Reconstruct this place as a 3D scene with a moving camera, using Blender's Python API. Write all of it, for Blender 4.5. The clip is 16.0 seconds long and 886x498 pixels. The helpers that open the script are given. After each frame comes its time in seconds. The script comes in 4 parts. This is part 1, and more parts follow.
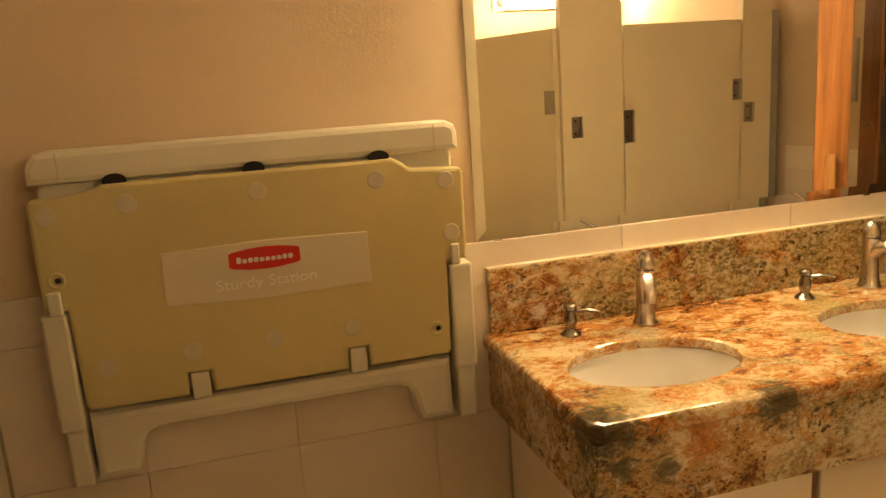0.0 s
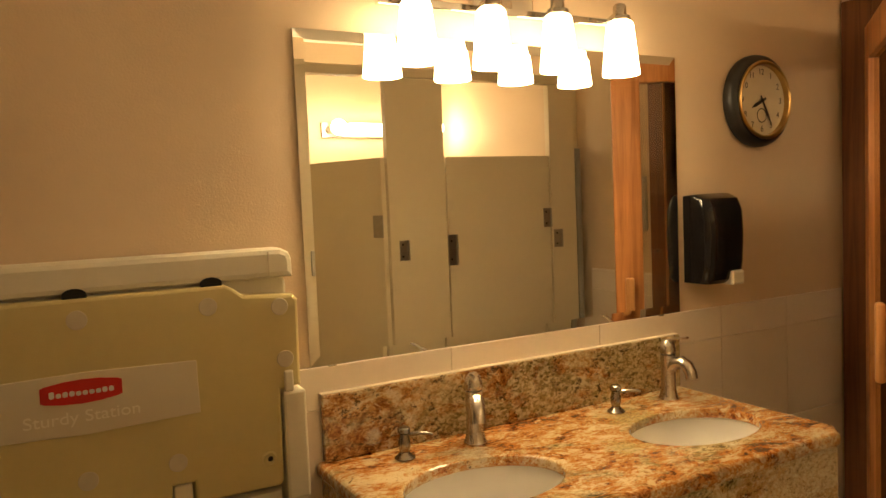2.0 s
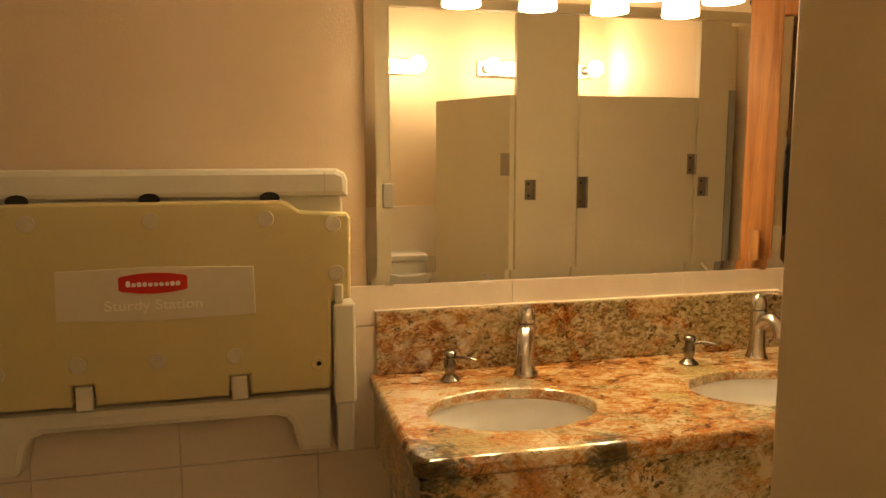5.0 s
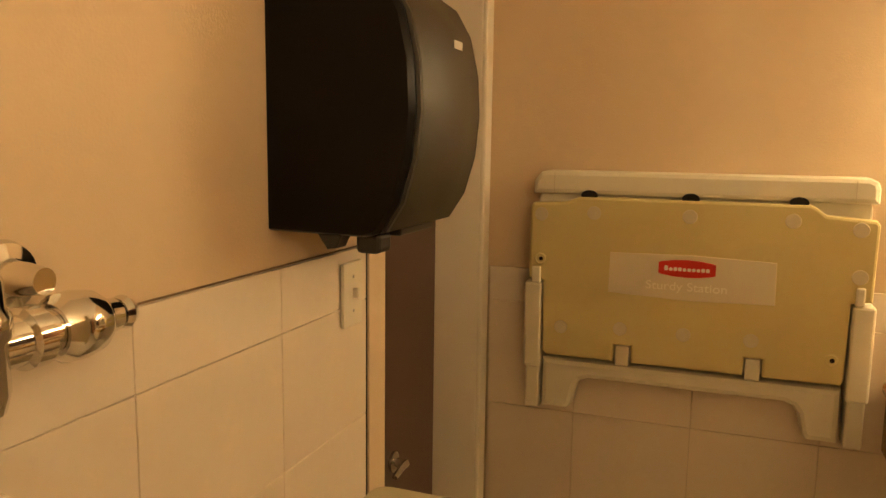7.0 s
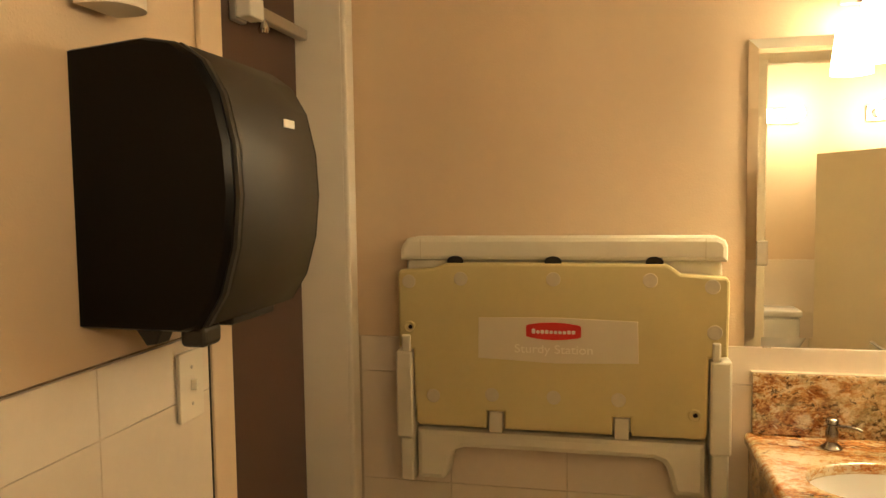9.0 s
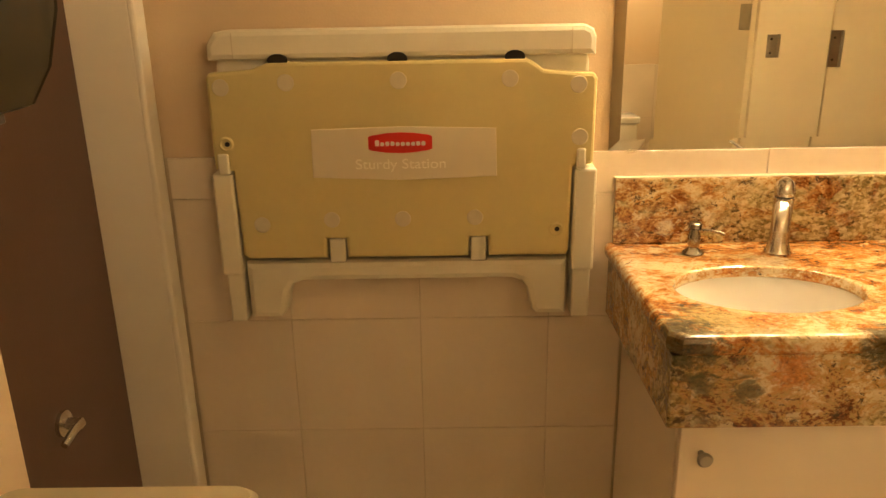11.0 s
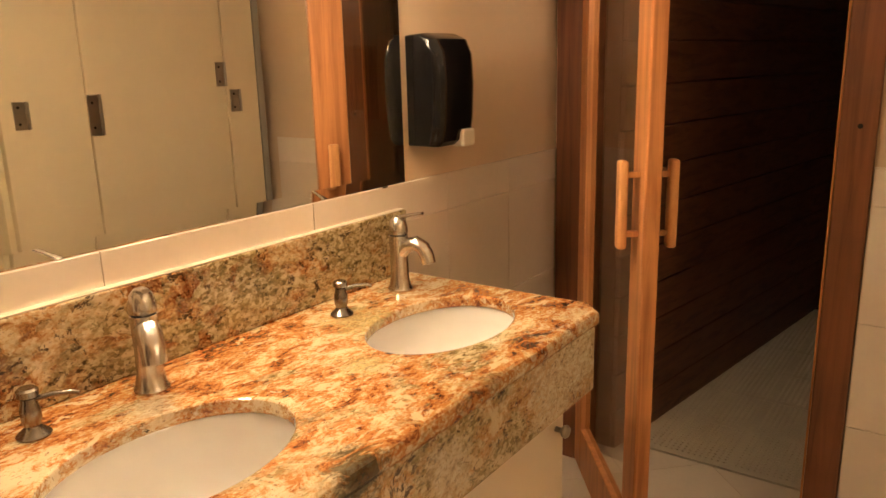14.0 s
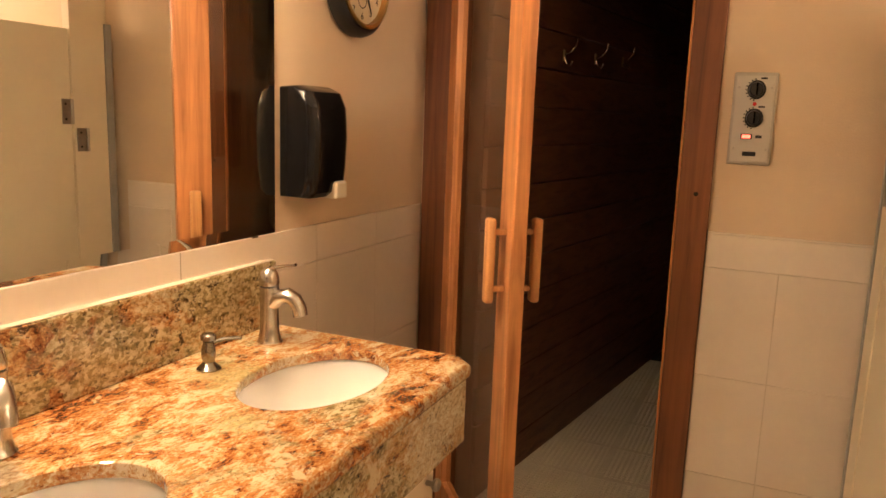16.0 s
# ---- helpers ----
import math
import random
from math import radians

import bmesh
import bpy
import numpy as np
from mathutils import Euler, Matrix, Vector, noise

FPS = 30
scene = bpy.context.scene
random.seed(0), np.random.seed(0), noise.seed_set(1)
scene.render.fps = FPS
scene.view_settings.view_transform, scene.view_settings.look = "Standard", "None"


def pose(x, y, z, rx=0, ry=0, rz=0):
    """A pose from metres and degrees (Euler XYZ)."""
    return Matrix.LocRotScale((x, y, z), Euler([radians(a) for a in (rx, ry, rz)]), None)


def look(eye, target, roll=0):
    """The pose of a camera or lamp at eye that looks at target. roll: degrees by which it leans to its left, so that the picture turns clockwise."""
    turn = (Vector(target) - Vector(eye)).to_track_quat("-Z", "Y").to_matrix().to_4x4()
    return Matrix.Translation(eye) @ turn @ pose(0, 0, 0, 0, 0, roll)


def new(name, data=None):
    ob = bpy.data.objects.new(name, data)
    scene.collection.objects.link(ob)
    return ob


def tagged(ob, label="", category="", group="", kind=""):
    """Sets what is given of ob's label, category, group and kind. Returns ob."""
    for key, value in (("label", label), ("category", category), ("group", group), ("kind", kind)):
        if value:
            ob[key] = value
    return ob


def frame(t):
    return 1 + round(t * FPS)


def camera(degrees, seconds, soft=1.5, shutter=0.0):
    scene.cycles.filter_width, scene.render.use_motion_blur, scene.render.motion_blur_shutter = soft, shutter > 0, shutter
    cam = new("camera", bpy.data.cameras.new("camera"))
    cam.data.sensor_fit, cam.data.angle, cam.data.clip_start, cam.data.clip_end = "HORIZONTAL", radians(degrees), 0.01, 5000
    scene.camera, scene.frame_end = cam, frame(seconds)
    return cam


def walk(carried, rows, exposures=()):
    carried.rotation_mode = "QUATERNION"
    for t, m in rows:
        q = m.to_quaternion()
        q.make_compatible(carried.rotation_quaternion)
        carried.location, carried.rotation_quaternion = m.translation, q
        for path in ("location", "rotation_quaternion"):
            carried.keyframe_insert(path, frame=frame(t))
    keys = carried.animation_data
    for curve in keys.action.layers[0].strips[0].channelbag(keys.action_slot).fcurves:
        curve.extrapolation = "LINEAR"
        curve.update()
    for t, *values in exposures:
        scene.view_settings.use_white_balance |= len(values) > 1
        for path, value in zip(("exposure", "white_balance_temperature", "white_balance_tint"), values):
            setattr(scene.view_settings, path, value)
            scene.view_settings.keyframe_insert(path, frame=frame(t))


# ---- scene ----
cam = camera(61.3, 16.0)
PATH = [
    (0, (0.395, 0.231, 1.4), (0.912, 2.119, 0.989), -3.9),
    (0.5, (0.383, 0.193, 1.399), (1.056, 2.047, 1.068), -3.7),
    (1, (0.365, 0.188, 1.41), (1.163, 2.004, 1.15), -2.7),
    (1.5, (0.366, 0.184, 1.423), (1.274, 1.957, 1.245), -2.2),
    (2, (0.366, 0.201, 1.426), (1.338, 1.944, 1.297), -2.4),
    (2.5, (0.378, 0.208, 1.433), (1.398, 1.925, 1.321), -2.6),
    (3, (0.389, 0.219, 1.441), (1.456, 1.906, 1.321), -2.5),
    (3.2, (0.391, 0.216, 1.441), (1.472, 1.894, 1.314), -2.4),
    (5.3, (0.667, 0.029, 1.375), (0.973, 1.979, 1.055), 1.3),
    (5.5, (0.657, 0.008, 1.395), (0.841, 1.962, 1.01), 2.3),
    (6, (0.634, -0.073, 1.37), (0.35, 1.859, 0.939), 2.4),
    (6.5, (0.522, -0.164, 1.372), (0.008, 1.726, 0.963), 1.7),
    (7, (0.5, -0.225, 1.404), (-0.185, 1.634, 1.129), 0.8),
    (7.5, (0.536, -0.207, 1.431), (-0.223, 1.638, 1.277), 0.5),
    (8, (0.558, -0.188, 1.444), (-0.167, 1.672, 1.318), 0.2),
    (8.5, (0.578, -0.163, 1.445), (-0.017, 1.742, 1.32), -0.3),
    (9, (0.578, -0.153, 1.445), (0.135, 1.792, 1.306), -0.8),
    (9.2, (0.564, -0.148, 1.439), (0.194, 1.812, 1.291), -0.9),
    (11.3, (0.537, 0.178, 1.346), (0.614, 2.064, 0.685), -1.2),
    (11.5, (0.555, 0.221, 1.325), (0.736, 2.094, 0.649), -1.3),
    (12, (0.537, 0.389, 1.333), (1.28, 2.116, 0.65), -0.8),
    (12.5, (0.535, 0.507, 1.342), (1.628, 2.044, 0.676), -1.3),
    (13, (0.541, 0.57, 1.341), (1.814, 1.966, 0.683), -2.6),
    (13.5, (0.581, 0.609, 1.333), (1.998, 1.882, 0.722), -2.1),
    (14, (0.636, 0.651, 1.345), (2.208, 1.79, 0.863), -1.5),
    (14.5, (0.628, 0.671, 1.382), (2.345, 1.636, 1.032), -1.1),
    (15, (0.618, 0.668, 1.383), (2.393, 1.535, 1.066), -0.2),
    (15.5, (0.611, 0.673, 1.377), (2.398, 1.514, 1.06), 0.5),
    (16, (0.599, 0.694, 1.352), (2.398, 1.497, 1.005), 2.0),
]
walk(cam, [(t, look(eye, target, roll)) for t, eye, target, roll in PATH],
     [(0.0, 1.62, 6650, 10), (2.0, 1.16, 6450, 10), (3.2, 1.14, 6400, 10), (5.5, 1.48, 6600, 11), (6.0, 1.72, 6650, 11), (7.0, 1.85, 6900, 12), (8.0, 1.98, 6150, 5), (9.0, 1.90, 5900, 6),
      (11.5, 2.08, 6750, 11), (13.5, 1.75, 5900, 18), (15.0, 1.98, 5700, 22), (16.0, 1.98, 5700, 22)])

# ---------- light and world ----------
world = bpy.data.worlds.new("world")
scene.world = world
world.use_nodes = True
world.node_tree.nodes["Background"].inputs[0].default_value = (0.05, 0.035, 0.02, 1)
world.node_tree.nodes["Background"].inputs[1].default_value = 0.15
WARM = (1.0, 0.72, 0.38)
SHADE_GLOW = 7.8
BAR_GLOW = 7.0
BULB_GLOW = 34.0
LAMP_GLOW = 54.0


# ---------- materials ----------
def material(name, base, rough=0.5, metal=0.0, vary=0.0, scale=8.0, fine=0.0, bump=0.0, bump_scale=120.0, per_object=0.0, coat=0.0, spec=0.5):
    """A painted, moulded or metal surface: broad mottling, fine grain, relief and a little change from piece to piece."""
    m = bpy.data.materials.new(name)
    m.use_nodes = True
    nt = m.node_tree
    b = nt.nodes["Principled BSDF"]
    b.inputs["Base Color"].default_value = (*base, 1)
    b.inputs["Roughness"].default_value = rough
    b.inputs["Metallic"].default_value = metal
    b.inputs["Coat Weight"].default_value = coat
    b.inputs["Specular IOR Level"].default_value = spec
    tc = nt.nodes.new("ShaderNodeTexCoord")
    if vary or fine or per_object:
        hsv = nt.nodes.new("ShaderNodeHueSaturation")
        hsv.inputs["Color"].default_value = (*base, 1)
        total = None
        terms = []
        for amount, sc, det in ((vary, scale, 4), (fine, scale * 14, 3)):
            if amount:
                n = nt.nodes.new("ShaderNodeTexNoise")
                n.inputs["Scale"].default_value = sc
                n.inputs["Detail"].default_value = det
                nt.links.new(tc.outputs["Object"], n.inputs["Vector"])
                terms.append((n.outputs["Fac"], amount * 2))
        if per_object:
            info = nt.nodes.new("ShaderNodeObjectInfo")
            terms.append((info.outputs["Random"], per_object))
        total = None
        for out, amount in terms:
            k = nt.nodes.new("ShaderNodeMath")
            k.operation = "MULTIPLY_ADD"
            nt.links.new(out, k.inputs[0])
            k.inputs[1].default_value = amount
            if total is None:
                k.inputs[2].default_value = 1 - sum(a for _, a in terms) / 2
            else:
                nt.links.new(total, k.inputs[2])
            total = k.outputs[0]
        nt.links.new(total, hsv.inputs["Value"])
        nt.links.new(hsv.outputs[0], b.inputs["Base Color"])
    if bump:
        n = nt.nodes.new("ShaderNodeTexNoise")
        n.inputs["Scale"].default_value = bump_scale
        n.inputs["Detail"].default_value = 3
        nt.links.new(tc.outputs["Object"], n.inputs["Vector"])
        bn = nt.nodes.new("ShaderNodeBump")
        bn.inputs["Strength"].default_value = bump
        bn.inputs["Distance"].default_value = 0.002
        nt.links.new(n.outputs["Fac"], bn.inputs["Height"])
        nt.links.new(bn.outputs[0], b.inputs["Normal"])
    return m


def ramp_node(nt, fac, stops):
    r = nt.nodes.new("ShaderNodeValToRGB")
    e = r.color_ramp.elements
    while len(e) < len(stops):
        e.new(0.5)
    for el, (p, c) in zip(e, stops):
        el.position = p
        el.color = (*c, 1)
    nt.links.new(fac, r.inputs[0])
    return r.outputs[0]


def noise_node(nt, vec, scale, detail=5, rough=0.6, distort=0.0):
    n = nt.nodes.new("ShaderNodeTexNoise")
    n.inputs["Scale"].default_value = scale
    n.inputs["Detail"].default_value = detail
    n.inputs["Roughness"].default_value = rough
    n.inputs["Distortion"].default_value = distort
    nt.links.new(vec, n.inputs["Vector"])
    return n.outputs["Fac"]


def mix_node(nt, fac, a, b):
    m = nt.nodes.new("ShaderNodeMix")
    m.data_type = "RGBA"
    nt.links.new(fac, m.inputs[0])
    for s, v in ((6, a), (7, b)):
        if isinstance(v, tuple):
            m.inputs[s].default_value = (*v, 1)
        else:
            nt.links.new(v, m.inputs[s])
    return m.outputs[2]


GREEN, MOSS, SAND, RUST, MILK = (0.026, 0.032, 0.014), (0.085, 0.080, 0.035), (0.40, 0.32, 0.13), (0.42, 0.15, 0.030), (0.62, 0.51, 0.34)
# mineral patches of this slab: where, how wide, which tone
PATCHES = [((0.99, 1.31, 0.862), 0.085, SAND), ((0.914, 1.250, 0.850), 0.080, GREEN), ((1.255, 1.235, 0.840), 0.055, GREEN), ((0.95, 1.24, 0.775), 0.042, MOSS), ((1.03, 1.24, 0.76), 0.040, MOSS),
           ((1.10, 1.24, 0.80), 0.055, RUST), ((1.66, 1.60, 0.862), 0.095, SAND), ((1.50, 1.44, 0.862), 0.060, SAND), ((1.70, 1.315, 0.862), 0.028, MILK), ((1.80, 1.24, 0.76), 0.130, MILK),
           ((1.90, 1.24, 0.78), 0.110, MILK), ((1.45, 1.24, 0.75), 0.070, MILK), ((1.20, 1.60, 0.862), 0.050, MILK), ((0.99, 1.40, 0.862), 0.040, MILK), ((1.02, 1.738, 0.90), 0.026, MILK)]


def granite(name, warm, shade, olive_at, blot_at, pale_at):
    """Polished granite: drifts of rust, orange and cream broken into crystals, with olive clouds and dark mineral patches."""
    m = bpy.data.materials.new(name)
    m.use_nodes = True
    nt = m.node_tree
    b = nt.nodes["Principled BSDF"]
    tc = nt.nodes.new("ShaderNodeTexCoord")
    mp = nt.nodes.new("ShaderNodeMapping")
    mp.inputs["Rotation"].default_value = (0.2, 0.1, 0.45)
    mp.inputs["Scale"].default_value = (0.8, 1.3, 1.1)
    nt.links.new(tc.outputs["Object"], mp.inputs[0])
    v = mp.outputs[0]

    def crystals(scale):
        wob = nt.nodes.new("ShaderNodeTexNoise")
        wob.inputs["Scale"].default_value = scale * 0.7
        wob.inputs["Detail"].default_value = 4
        nt.links.new(v, wob.inputs["Vector"])
        add = nt.nodes.new("ShaderNodeVectorMath")
        add.operation = "MULTIPLY_ADD"
        nt.links.new(wob.outputs["Color"], add.inputs[0])
        add.inputs[1].default_value = (1.6 / scale,) * 3
        nt.links.new(v, add.inputs[2])
        vo = nt.nodes.new("ShaderNodeTexVoronoi")
        vo.inputs["Scale"].default_value = scale
        nt.links.new(add.outputs[0], vo.inputs["Vector"])
        sep = nt.nodes.new("ShaderNodeSeparateColor")
        nt.links.new(vo.outputs["Color"], sep.inputs[0])
        return sep.outputs[0]

    def plus(a, amount, c, offset):
        k = nt.nodes.new("ShaderNodeMath")
        k.operation = "MULTIPLY_ADD"
        nt.links.new(a, k.inputs[0])
        k.inputs[1].default_value = amount
        if c is None:
            k.inputs[2].default_value = offset
        else:
            nt.links.new(c, k.inputs[2])
        return k.outputs[0]

    broad = noise_node(nt, v, 10.0, 14, 0.80, 1.5)
    fac = plus(crystals(60), 0.13, plus(crystals(210), 0.17, plus(noise_node(nt, v, 3.2, 4, 0.5, 1.2), 0.70, plus(broad, 1.70, None, -0.790), 0), 0), 0)
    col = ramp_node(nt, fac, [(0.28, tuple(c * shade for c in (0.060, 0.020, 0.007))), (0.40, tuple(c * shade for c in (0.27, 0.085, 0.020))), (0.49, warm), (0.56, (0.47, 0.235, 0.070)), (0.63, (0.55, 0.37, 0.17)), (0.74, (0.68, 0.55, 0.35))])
    cloud = ramp_node(nt, plus(crystals(30), 0.10, noise_node(nt, v, 4.2, 7, 0.65, 0.9), 0), [(olive_at, (0, 0, 0)), (olive_at + 0.09, (0.85, 0.85, 0.85))])
    olive = ramp_node(nt, plus(crystals(150), 0.35, noise_node(nt, v, 60, 8, 0.75), 0), [(0.42, (0.085, 0.085, 0.035)), (0.62, (0.30, 0.24, 0.10)), (0.86, (0.60, 0.52, 0.32))])
    col = mix_node(nt, cloud, col, olive)
    pale = ramp_node(nt, plus(crystals(45), 0.14, noise_node(nt, v, 11, 6, 0.6, 2.2), 0), [(pale_at, (0, 0, 0)), (pale_at + 0.04, (0.85, 0.85, 0.85))])
    col = mix_node(nt, pale, col, (0.64, 0.51, 0.31))
    blot = ramp_node(nt, plus(crystals(140), 0.12, noise_node(nt, v, 16, 12, 0.78, 1.6), 0), [(blot_at, (0, 0, 0)), (blot_at + 0.04, (0.92, 0.92, 0.92))])
    col = mix_node(nt, blot, col, (0.045, 0.026, 0.012))
    for centre, size, tone in PATCHES:
        gap = nt.nodes.new("ShaderNodeVectorMath")
        gap.operation = "DISTANCE"
        nt.links.new(tc.outputs["Object"], gap.inputs[0])
        gap.inputs[1].default_value = centre
        near = plus(gap.outputs["Value"], -0.30 / size, None, 0.36 if tone == GREEN else 0.30)
        patch = ramp_node(nt, plus(noise_node(nt, v, 30, 9, 0.78, 1.6), 1.0, plus(near, 1.0, None, -0.03), 0), [(0.51, (0, 0, 0)), (0.66, (0.84, 0.84, 0.84))])
        grain = ramp_node(nt, plus(crystals(190), 0.10, noise_node(nt, v, 55, 9, 0.8, 1.2), 0), [(0.38, tuple(c * 0.35 for c in tone)), (0.54, tone), (0.72, tuple(min(0.75, c * 1.7 + 0.02) for c in tone))])
        col = mix_node(nt, patch, col, grain)
    fleck = ramp_node(nt, noise_node(nt, v, 170, 3, 0.6), [(0.63, (0, 0, 0)), (0.67, (0.7, 0.7, 0.7))])
    col = mix_node(nt, fleck, col, (0.13, 0.06, 0.025))
    nt.links.new(col, b.inputs["Base Color"])
    b.inputs["Roughness"].default_value = 0.12
    b.inputs["Coat Weight"].default_value = 0.3
    b.inputs["Coat Roughness"].default_value = 0.05
    return m


def timber(name, base, dark, along="Z", rough=0.4):
    """Finished wood with grain along one axis."""
    m = bpy.data.materials.new(name)
    m.use_nodes = True
    nt = m.node_tree
    b = nt.nodes["Principled BSDF"]
    tc = nt.nodes.new("ShaderNodeTexCoord")
    mp = nt.nodes.new("ShaderNodeMapping")
    s = [22, 22, 22]
    s["XYZ".index(along)] = 1.1
    mp.inputs["Scale"].default_value = s
    info = nt.nodes.new("ShaderNodeObjectInfo")
    add = nt.nodes.new("ShaderNodeVectorMath")
    add.operation = "ADD"
    nt.links.new(tc.outputs["Object"], add.inputs[0])
    nt.links.new(info.outputs["Random"], add.inputs[1])
    nt.links.new(add.outputs[0], mp.inputs[0])
    f = noise_node(nt, mp.outputs[0], 1.6, 6, 0.6, 0.9)
    col = ramp_node(nt, f, [(0.3, dark), (0.52, base), (0.75, tuple(min(1, c * 1.25) for c in base))])
    big = ramp_node(nt, noise_node(nt, tc.outputs["Object"], 3, 3), [(0.35, (0.82, 0.8, 0.78)), (0.65, (1, 1, 1))])
    mm = nt.nodes.new("ShaderNodeMix")
    mm.data_type, mm.blend_type = "RGBA", "MULTIPLY"
    mm.inputs[0].default_value = 1
    nt.links.new(col, mm.inputs[6])
    nt.links.new(big, mm.inputs[7])
    nt.links.new(mm.outputs[2], b.inputs["Base Color"])
    b.inputs["Roughness"].default_value = rough
    bn = nt.nodes.new("ShaderNodeBump")
    bn.inputs["Strength"].default_value = 0.15
    bn.inputs["Distance"].default_value = 0.001
    nt.links.new(f, bn.inputs["Height"])
    nt.links.new(bn.outputs[0], b.inputs["Normal"])
    return m


def glowing(name, colour, strength):
    m = bpy.data.materials.new(name)
    m.use_nodes = True
    b = m.node_tree.nodes["Principled BSDF"]
    b.inputs["Base Color"].default_value = (0.9, 0.86, 0.8, 1)
    b.inputs["Emission Color"].default_value = (*colour, 1)
    b.inputs["Emission Strength"].default_value = strength
    return m


def clear(name, tint, rough=0.0):
    m = bpy.data.materials.new(name)
    m.use_nodes = True
    b = m.node_tree.nodes["Principled BSDF"]
    b.inputs["Base Color"].default_value = (*tint, 1)
    b.inputs["Transmission Weight"].default_value = 1
    b.inputs["Roughness"].default_value = rough
    b.inputs["IOR"].default_value = 1.45
    return m


M_WALL = material("wall_paint", (0.68, 0.53, 0.36), 0.62, vary=0.04, scale=2.5, fine=0.02, bump=0.25, bump_scale=220)
M_TILE = material("wall_tile", (0.74, 0.645, 0.53), 0.33, vary=0.07, scale=5, fine=0.03, bump=0.05, per_object=0.05)
M_BORDER = material("border_tile", (0.77, 0.68, 0.57), 0.28, vary=0.06, scale=6, fine=0.03, per_object=0.05)
M_GROUT = material("grout", (0.58, 0.49, 0.37), 0.9, vary=0.1, scale=20)
M_CEIL = material("ceiling_paint", (0.84, 0.80, 0.70), 0.8, vary=0.03, bump=0.2)
M_CRACK = material("dirty_joint", (0.20, 0.14, 0.085), 0.9, vary=0.25, scale=18)
M_FLOOR = material("floor_tile", (0.72, 0.63, 0.51), 0.32, vary=0.10, scale=6, fine=0.04, per_object=0.06)
M_GRANITE = granite("granite", (0.48, 0.195, 0.040), 1.0, 0.605, 0.70, 0.66)
M_GRANITE_D = granite("granite_apron", (0.45, 0.33, 0.125), 0.85, 0.525, 0.645, 0.65)
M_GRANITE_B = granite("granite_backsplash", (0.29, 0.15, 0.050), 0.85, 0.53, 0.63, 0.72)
M_NICKEL = material("brushed_nickel", (0.62, 0.58, 0.52), 0.27, 1.0, fine=0.05, scale=30)
# Nickel again, with the dark reflections on the pumps put into its colour.
M_PUMP = material("nickel_dark_reflection", (0.29, 0.26, 0.22), 0.24, 1.0, fine=0.05, scale=30)
M_CHROME = material("chrome", (0.78, 0.77, 0.75), 0.09, 1.0)
M_STEEL = material("hinge_steel", (0.55, 0.53, 0.50), 0.32, 1.0, vary=0.08, scale=30)
# A darker tone of the hinge steel, with stronger mottling.
M_HINGE = material("darker_hinge_steel", (0.38, 0.35, 0.30), 0.34, 1.0, vary=0.12, scale=40)
M_CERAMIC = material("ceramic", (0.80, 0.79, 0.76), 0.12, vary=0.01, coat=0.3)
M_CAB = material("cabinet_laminate", (0.82, 0.71, 0.56), 0.42, vary=0.03, scale=4, fine=0.01)
M_TAN = material("tray_plastic", (0.63, 0.54, 0.26), 0.45, vary=0.05, scale=5, fine=0.03, bump=0.12, bump_scale=350)
M_GREY = material("station_plastic", (0.74, 0.70, 0.57), 0.42, vary=0.05, scale=6, fine=0.02, bump=0.1, bump_scale=300)
M_SPOT = material("worn_pad", (0.62, 0.56, 0.43), 0.6, vary=0.12, scale=40)
M_PLATE = material("label_plate", (0.72, 0.65, 0.50), 0.5, vary=0.03, scale=12)
M_RED = material("label_red", (0.62, 0.02, 0.015), 0.4, vary=0.02)
M_WHITE = material("label_white", (0.8, 0.78, 0.74), 0.5, vary=0.02)
# Paler than label_plate: the light on the raised letters is painted in.
M_EMBOSS = material("lit_embossed_letter", (0.88, 0.83, 0.70), 0.5, vary=0.02)
M_HOUSING = material("black_moulded_plastic", (0.004, 0.0036, 0.003), 0.28, vary=0.1, scale=5, spec=0.14)
M_BLACK = material("black_gloss_plastic", (0.006, 0.0056, 0.006), 0.1, vary=0.05, spec=0.3)
M_BLACK2 = material("black_satin_plastic", (0.02, 0.019, 0.018), 0.36, vary=0.08, bump=0.05, bump_scale=400)
M_SMOKE = material("smoked_cover", (0.026, 0.021, 0.013), 0.52, vary=0.08, scale=4)
M_DARK = material("dark_void", (0.012, 0.009, 0.007), 0.8, vary=0.1)
M_STALL = material("partition_enamel", (0.70, 0.61, 0.42), 0.36, vary=0.03, scale=3, fine=0.02, bump=0.06, bump_scale=300)
M_STALLEDGE = material("partition_channel", (0.30, 0.29, 0.26), 0.35, vary=0.05)
M_FRAME = material("door_frame_paint", (0.84, 0.80, 0.71), 0.4, vary=0.05, scale=7, bump=0.1, bump_scale=90)
M_DOOR = material("brown_door_paint", (0.085, 0.045, 0.03), 0.45, vary=0.08, scale=4, bump=0.1)
M_CEDAR = timber("cedar_door", (0.62, 0.27, 0.085), (0.40, 0.15, 0.045), "Z", 0.38)
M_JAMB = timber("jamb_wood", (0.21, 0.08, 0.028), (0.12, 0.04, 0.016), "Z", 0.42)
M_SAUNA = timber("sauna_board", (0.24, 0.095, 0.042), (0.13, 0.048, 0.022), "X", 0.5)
M_HANDLE = timber("handle_wood", (0.70, 0.36, 0.13), (0.5, 0.22, 0.07), "Z", 0.4)
M_MAT = material("mat_plastic", (0.55, 0.48, 0.36), 0.5, vary=0.1, scale=10)
M_BIN = material("bin_plastic", (0.42, 0.37, 0.26), 0.42, vary=0.06, scale=7, bump=0.1, bump_scale=300)
